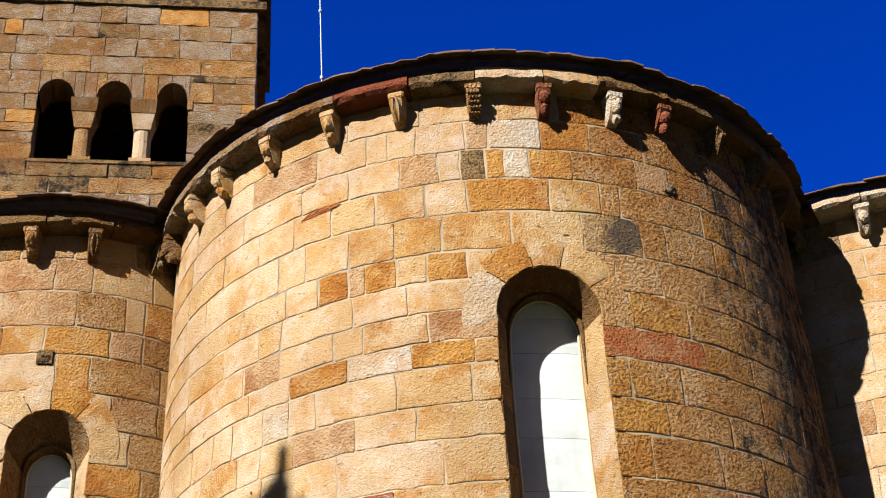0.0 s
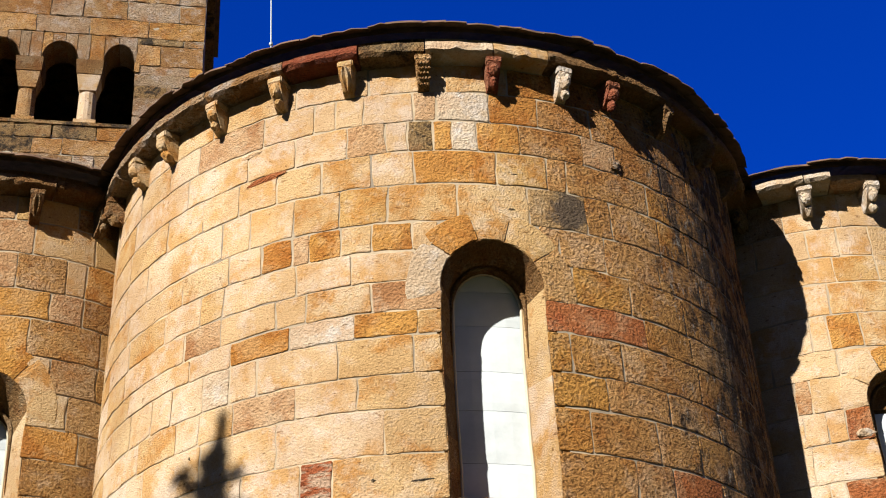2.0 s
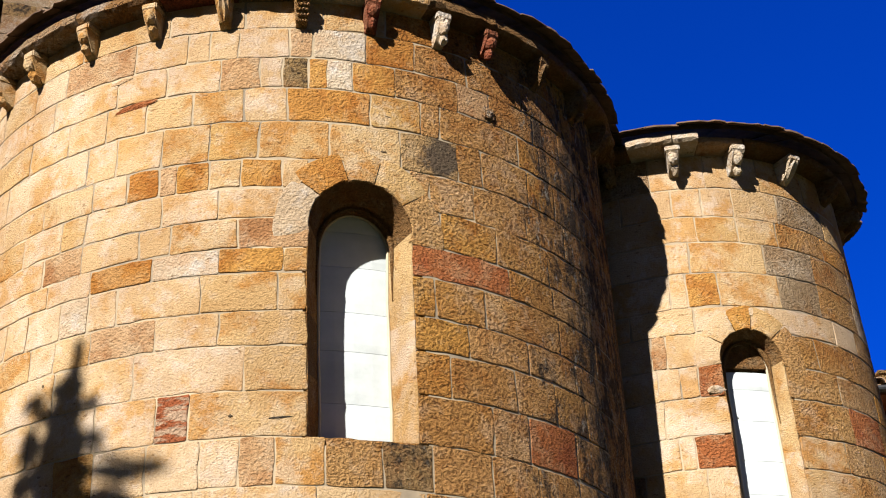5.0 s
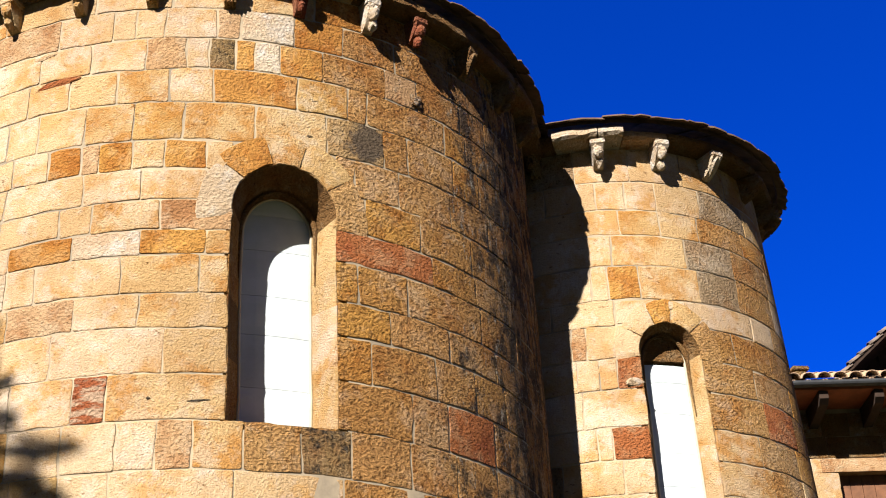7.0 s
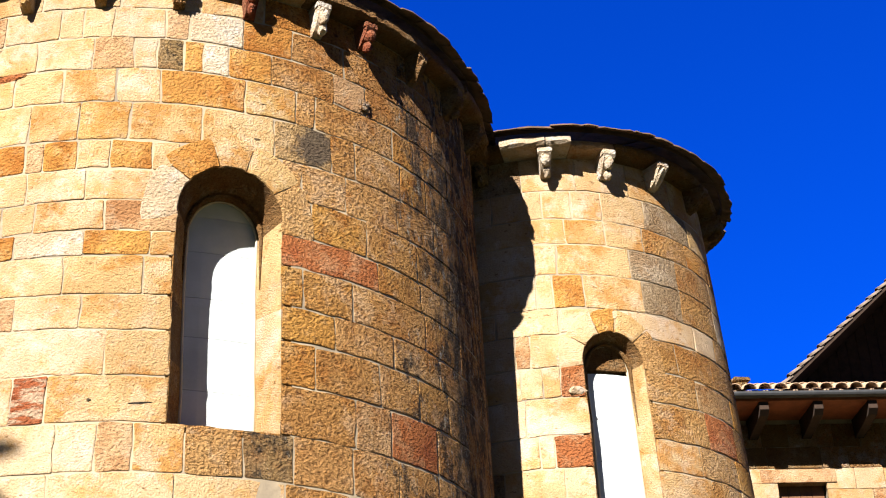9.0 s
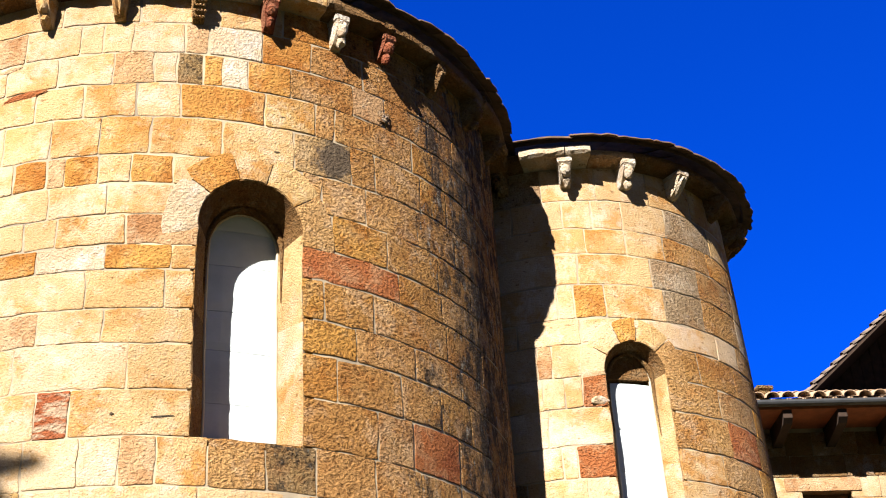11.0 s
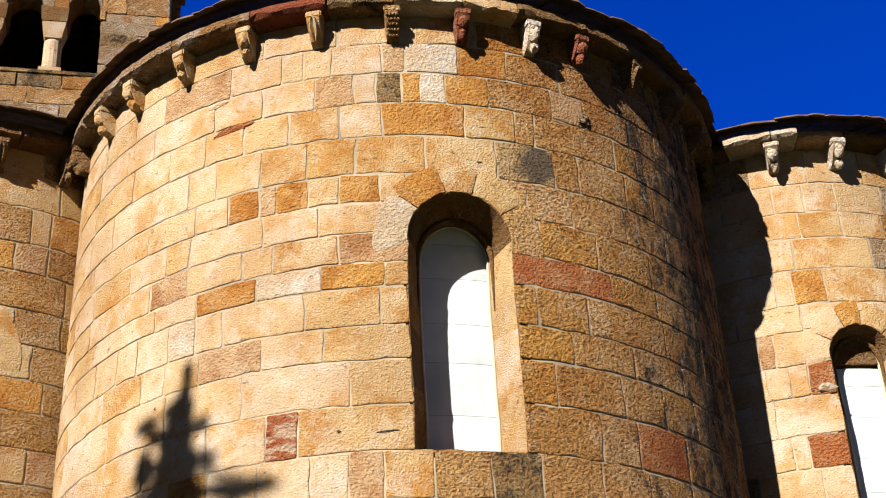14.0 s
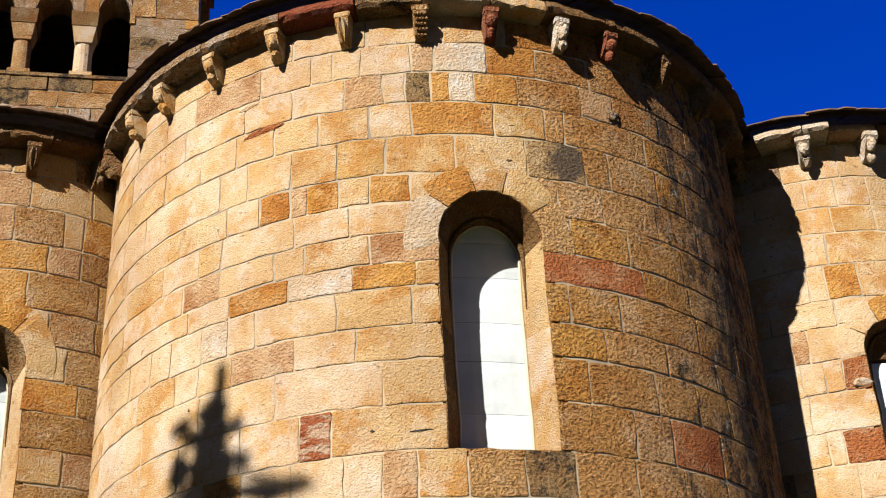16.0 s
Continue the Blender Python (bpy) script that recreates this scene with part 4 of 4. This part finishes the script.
def column(s, material, label):
    c = thing("arcade_column", label=label, category="column", group="columns of the tower arcade")
    bm = bmesh.new()
    slab(bm, TOWER, s - 0.17, s + 0.17, SILL, SILL + 0.09, -0.02, -0.36)
    part("base", bm, material, c)
    bm = bmesh.new()
    frustum(bm, TOWER, s, -0.19, SILL + 0.09, 15.90, 0.145, 0.14)
    part("shaft", bm, material, c)
    bm = bmesh.new()
    slab(bm, TOWER, s - 0.185, s + 0.185, 15.93, 16.20, -0.0, -0.40, 0.055)
    part("capital", bm, material, c)
    bm = bmesh.new()
    slab(bm, TOWER, s - 0.215, s + 0.215, 16.215, SPRING + 0.005, 0.025, -0.5, 0.02)
    part("impost", bm, SHADE_BROWN, c)
    return c


column(-2.70, BROWN, "weathered brown arcade column with a flared capital")
column(-1.77, CREAM, "pale round arcade column with a flared capital")
bm = bmesh.new()
slab(bm, TOWER, S_L - 0.05, S_R + 0.05, SILL - 0.06, SILL, 0.02, -0.6)
part("arcade_sill", bm, GREY, tower)
bm = bmesh.new()
slab(bm, TOWER, S_R - 0.02, S_R + 0.06, 16.30, SPRING + 0.02, 0.02, -0.5)
part("jamb_impost", bm, BROWN, tower)
bm = bmesh.new()
slab(bm, TOWER, -7.6, 0.14, 18.46, 18.62, 0.05, -5.0)
part("tower_cornice", bm, GREY, tower)
# the tower's other sides and the bell chamber behind the arcade, its shade coloured in near black
bm = bmesh.new()
slab(bm, TOWER, -0.55, -0.012, 9.0, 21.0, -0.62, -5.2)
part("side_wall", bm, BROWN, tower)
bm = bmesh.new()
slab(bm, TOWER, -7.5, -6.9, 9.0, 21.0, -0.62, -5.2)
part("side_wall", bm, BROWN, tower)
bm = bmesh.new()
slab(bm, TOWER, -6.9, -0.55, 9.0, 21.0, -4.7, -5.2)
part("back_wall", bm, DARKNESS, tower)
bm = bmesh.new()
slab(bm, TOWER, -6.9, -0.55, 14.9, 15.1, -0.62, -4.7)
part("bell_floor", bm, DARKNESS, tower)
bm = bmesh.new()
slab(bm, TOWER, -7.7, 0.2, 21.0, 21.2, 0.2, -5.4)
part("tower_roof", bm, SLATE, tower)

# the rod behind the roof
rod = thing("lightning_rod", (-1.81, 2.42, 9.25), "thin galvanised lightning rod with a small collar above the roof", "rod")
bm = bmesh.new()
loft(bm, [[(0.009 * math.cos(k * math.pi / 4) - 0.018 * z, 0.009 * math.sin(k * math.pi / 4), z) for k in range(8)] for z in (0.0, 3.4, 6.8)])
part("pole", bm, METAL, rod)
for z in (4.55, 5.70):
    bm = bmesh.new()
    loft(bm, [[(r * math.cos(k * math.pi / 4) - 0.018 * z, r * math.sin(k * math.pi / 4), z + h) for k in range(8)] for h, r in ((-0.03, 0.015), (-0.02, 0.025), (0.02, 0.025), (0.03, 0.015))])
    part("collar", bm, METAL, rod)

# ---------------------------------------------------------------- the house behind the right apse
HOUSE = Plane(2.48, 6.372, -7.5)
house = thing("house", label="stone house with clay tile eaves, gutter and wooden shutter", category="house", kind="structure")
hr = random.Random(5)
shell("wall_core", HOUSE, 3.0, 13.0, 0.0, 9.42, 1.3, MORTAR, house, hole=lambda s, z: 6.36 < s < 7.02 and 7.2 < z < 8.40, step=0.11, out=-0.80)


class Back:
    def __call__(self, s, z, out=0.0):
        return HOUSE(s, z, out - 0.78)


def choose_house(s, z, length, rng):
    # top band in darker stone: the eave's shade is put into its colour
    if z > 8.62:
        return pick(rng, ((SHADE_BROWN, 4), (RUBBLE, 1)))
    return pick(rng, ((CREAM, 4), (HONEY, 3), (PINK, 3)))


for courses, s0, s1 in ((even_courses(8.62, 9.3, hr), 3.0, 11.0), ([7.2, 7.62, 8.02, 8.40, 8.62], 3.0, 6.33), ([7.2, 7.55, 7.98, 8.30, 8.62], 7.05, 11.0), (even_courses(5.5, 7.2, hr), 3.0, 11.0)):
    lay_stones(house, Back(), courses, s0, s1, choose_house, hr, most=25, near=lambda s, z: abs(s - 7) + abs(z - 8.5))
bm = bmesh.new()
slab(bm, Back(), 6.10, 7.20, 8.405, 8.60, 0.012, -0.3)
part("lintel", bm, PINK, house)
bm = bmesh.new()
slab(bm, Back(), 6.33, 7.05, 7.2, 8.405, -0.18, -0.24)
shutter = part("shutter", bm, TIMBER, house, "dark brown wooden shutter")
for k in range(4):
    bm = bmesh.new()
    slab(bm, Back(), 6.345 + k * 0.176, 6.345 + k * 0.176 + 0.168, 7.22, 8.40, -0.165, -0.182)
    part("board", bm, plain("brown_board", (0.15, 0.065, 0.03), 0.7, 0.4, 7.0, 0.003) if k == 0 else bpy.data.materials["brown_board"], shutter)
bm = bmesh.new()
slab(bm, HOUSE, 5.0, 12.5, 9.36, 9.40, -0.02, -0.78)
part("eave_board", bm, plain("red_brown_board", (0.24, 0.075, 0.03), 0.8, 0.4, 5.0, 0.003), house)
for k in range(9):
    s = 5.22 + k * 0.79
    bm = bmesh.new()
    loft(bm, [[HOUSE(s, 9.355, o), HOUSE(s + 0.13, 9.355, o), HOUSE(s + 0.13, z, o), HOUSE(s, z, o)] for o, z in ((-0.04, 9.24), (-0.12, 9.17), (-0.80, 9.06))])
    part("rafter", bm, TIMBER, house)
bm = bmesh.new()
prof = [(0.075 * math.cos(math.pi + math.pi * k / 8), 0.075 * math.sin(math.pi + math.pi * k / 8)) for k in range(9)]
loft(bm, [[HOUSE(s, 9.46 + z, 0.03 + o) for o, z in prof] for s in (5.05, 8.0, 12.5)])
part("gutter", bm, GUTTER, house, "dark half-round gutter")
bm = bmesh.new()
loft(bm, [[HOUSE(s, 9.40, -0.02), HOUSE(s, 9.45, 0.0), HOUSE(s, 10.6, -2.9), HOUSE(s, 10.5, -2.9)] for s in (4.9, 12.5)])
part("roof_deck", bm, TIMBER, house)


def tile_mesh(length=0.42, r0=0.085, r1=0.105, thick=0.014, up=True):
    vs, fs = [], []
    n = 8
    for y, r in ((0.0, r1), (length, r0)):
        for rr in (r, r - thick):
            for k in range(n + 1):
                a = math.pi * k / n
                vs.append((rr * math.cos(a), y, (rr * math.sin(a)) * (0.8 if up else -0.6)))
    m = n + 1
    for k in range(n):
        fs += [(k, k + 1, 2 * m + k + 1, 2 * m + k), (m + k + 1, m + k, 3 * m + k, 3 * m + k + 1), (k + 1, k, m + k, m + k + 1), (2 * m + k, 2 * m + k + 1, 3 * m + k + 1, 3 * m + k)]
    me = bpy.data.meshes.new("tile")
    me.from_pydata(vs, [], fs)
    me.materials.append(TILE)
    me.shade_smooth()
    return me


cover, pan = tile_mesh(), tile_mesh(up=False)
SLOPE = math.atan2(1.15, 2.9)
for row in range(2):
    for k in range(34):
        for me, ds, dz in ((cover, 0.0, 0.075), (pan, 0.11, 0.055)):
            ob = new("tile", me)
            ob.parent = house
            s = 5.0 + k * 0.221 + ds + hr.uniform(-0.008, 0.008)
            o = 0.06 - row * 0.36 + hr.uniform(-0.015, 0.015)
            ob.matrix_local = Matrix.Translation(HOUSE(s, 9.44 + dz + row * 0.148, o)) @ Matrix.Rotation(radians(-7.5 + hr.uniform(-2, 2)), 4, "Z") @ Matrix.Rotation(SLOPE, 4, "X")
pin = thing("stone_block", HOUSE(5.80, 9.56, -0.12), "small weathered stone block at the end of the tiled eaves", "block")
bm = bmesh.new()
box_bm(bm, (-0.10, -0.08, 0.0), (0.08, 0.10, 0.12), 0.012)
box_bm(bm, (-0.13, -0.11, 0.115), (0.12, 0.12, 0.175), 0.012)
part("block", bm, GREY, pin)

# the gable farther back
GABLE = Plane(2.48 + 2 * math.sin(radians(7.5)), 6.372 + 2 * math.cos(radians(7.5)), -7.5)
gable = thing("gabled_house", label="house with a steep tiled gable and dark boarded wall", category="house", kind="structure")
RISE = (12.26 - 10.45) / (9.04 - 6.99)
base_z = lambda s: 10.45 + (s - 6.99) * RISE
bm = bmesh.new()
loft(bm, [[GABLE(6.3, 0, o), GABLE(15.5, 0, o), GABLE(15.5, base_z(6.3), o), GABLE(10.9, base_z(10.9) - 0.15, o), GABLE(6.3, base_z(6.3) - 0.15, o)] for o in (-1.5, -8.0)])
part("gable_wall", bm, TIMBER, gable)
for k in range(24):
    bm = bmesh.new()
    s = 6.3 + k * 0.19
    slab(bm, GABLE, s, s + 0.182, 9.0, base_z(s) - 0.10, -1.475, -1.498)
    part("gable_board", bm, TIMBER, gable)
for a, b in ((6.0, 10.95), (15.9, 10.95)):
    bm = bmesh.new()
    loft(bm, [[GABLE(s, z - 0.16, 0.0), GABLE(s, z - 0.03, 0.0), GABLE(s, z - 0.03, -8.2), GABLE(s, z - 0.16, -8.2)] for s, z in ((a, base_z(6.0)), (b, base_z(10.95)))])
    part("roof_slope", bm, TIMBER, gable)
verge = tile_mesh(0.30, 0.06, 0.075)
verge.materials[0] = DARKTILE
for k in range(26):
    ob = new("verge_tile", verge)
    ob.parent = gable
    s = 6.05 + k * 0.19
    ob.matrix_local = Matrix.Translation(GABLE(s, base_z(s) - 0.055 + hr.uniform(-0.008, 0.008), -0.04)) @ Matrix.Rotation(radians(-7.5), 4, "Z") @ Matrix.Rotation(-math.atan(RISE) + radians(6), 4, "Y") @ Matrix.Rotation(radians(-90), 4, "Z")

# ---------------------------------------------------------------- the conifer whose shadow lies on the wall
tree_top = Vector(MAIN(MAIN.s(-31.0), 6.22)) + TO_SUN * 11.0
tree = thing("conifer", (tree_top.x, tree_top.y, 0), "tall dark green conifer standing on the grass", "tree")
H = tree_top.z
tr = random.Random(12)
bm = bmesh.new()
loft(bm, [[(r * math.cos(k * math.pi / 4), r * math.sin(k * math.pi / 4), z) for k in range(8)] for z, r in ((0, 0.26), (H * 0.3, 0.20), (H * 0.7, 0.10), (H * 0.93, 0.035), (H, 0.014))])
part("trunk", bm, BARK, tree)
vs, fs = [], []
ACROSS = Vector((-TO_SUN.y, TO_SUN.x, 0)).normalized()      # level, square to the sun


def blade(p, d, length, width):
    side = d.cross(Vector((tr.uniform(-1, 1), tr.uniform(-1, 1), tr.uniform(-1, 1)))).normalized() * width
    k = len(vs)
    q = p + d * length
    vs.extend([tuple(p - side), tuple(p + side), tuple(q)])
    fs.append((k, k + 1, k + 2))


def bough(z, d, length, thick, count):
    for i in range(count):
        u = length * tr.random() ** 0.75
        p = Vector((0, 0, z)) + d * u + Vector((tr.gauss(0, 1), tr.gauss(0, 1), tr.gauss(0, 0.8))) * thick * (1.1 - 0.6 * u / length)
        blade(p, (d + Vector((tr.uniform(-1, 1), tr.uniform(-1, 1), tr.uniform(-0.6, 0.6)))).normalized(), tr.uniform(0.07, 0.13), 0.018)


def clump(across, below, wide, tall, count):
    """A spray of needles at the end of a bough, that far below the tip, with the bough that carries it."""
    for i in range(count):
        a, r = tr.uniform(0, 2 * math.pi), tr.random() ** 0.5
        p = ACROSS * (across + wide * r * math.cos(a)) + Vector((0, 0, H - below + tall * r * math.sin(a))) + TO_SUN * tr.uniform(-0.15, 0.15)
        blade(p, Vector((tr.uniform(-1, 1), tr.uniform(-1, 1), tr.uniform(-0.4, 0.6))).normalized(), tr.uniform(0.05, 0.09), 0.014)
    for i in range(int(abs(across) * 160)):
        f = tr.random()
        blade(ACROSS * across * f + Vector((tr.gauss(0, 0.015), tr.gauss(0, 0.015), H - below + 0.10 * (1 - f) * abs(across) * 2)), ACROSS * (1 if across > 0 else -1), 0.08, 0.012)


for across, below, wide, tall, count in ((0.0, 0.12, 0.02, 0.12, 70), (-0.02, 0.26, 0.05, 0.08, 110), (-0.06, 0.35, 0.13, 0.1, 395), (-0.38, 0.4, 0.1, 0.06, 121), (-0.28, 0.51, 0.08, 0.06, 167), (-0.08, 0.56, 0.16, 0.13, 638), (0.15, 0.49, 0.06, 0.05, 91),
                                         (-0.06, 0.78, 0.2, 0.15, 942), (-0.38, 0.75, 0.1, 0.14, 364), (0.21, 0.76, 0.06, 0.06, 106), (-0.08, 1.0, 0.27, 0.17, 1444), (-0.42, 1.03, 0.1, 0.11, 243), (0.42, 1.02, 0.23, 0.06, 456), (0.67, 0.96, 0.08, 0.05, 91),
                                         (0.32, 1.21, 0.21, 0.07, 395), (-0.06, 1.25, 0.31, 0.18, 1672), (-0.53, 1.23, 0.17, 0.09, 364), (0.53, 1.35, 0.18, 0.1, 456), (0.0, 1.51, 0.44, 0.18, 1976), (-0.2, 1.75, 0.32, 0.15, 960), (0.3, 1.75, 0.28, 0.13, 720)):
    clump(across, below, wide, tall, count)
for i in range(400):
    p = Vector((tr.gauss(0, 0.02), tr.gauss(0, 0.02), H - tr.uniform(0, 1.9)))
    blade(p, Vector((tr.uniform(-1, 1), tr.uniform(-1, 1), 0.6)).normalized(), 0.09, 0.016)
z = 1.6
while z < H - 1.9:
    reach = min(2.4, 0.24 * (H - z))
    for k in range(7):
        a = tr.uniform(0, 2 * math.pi)
        rr = reach * tr.uniform(0.6, 1.15)
        bough(z, Vector((math.cos(a), math.sin(a), tr.uniform(-0.25, 0.05))).normalized(), rr, 0.10 + 0.03 * rr, int(50 + 70 * rr))
    z += 0.24
tagged(part_data("crown", vs, fs, NEEDLES, tree), kind="stuff")
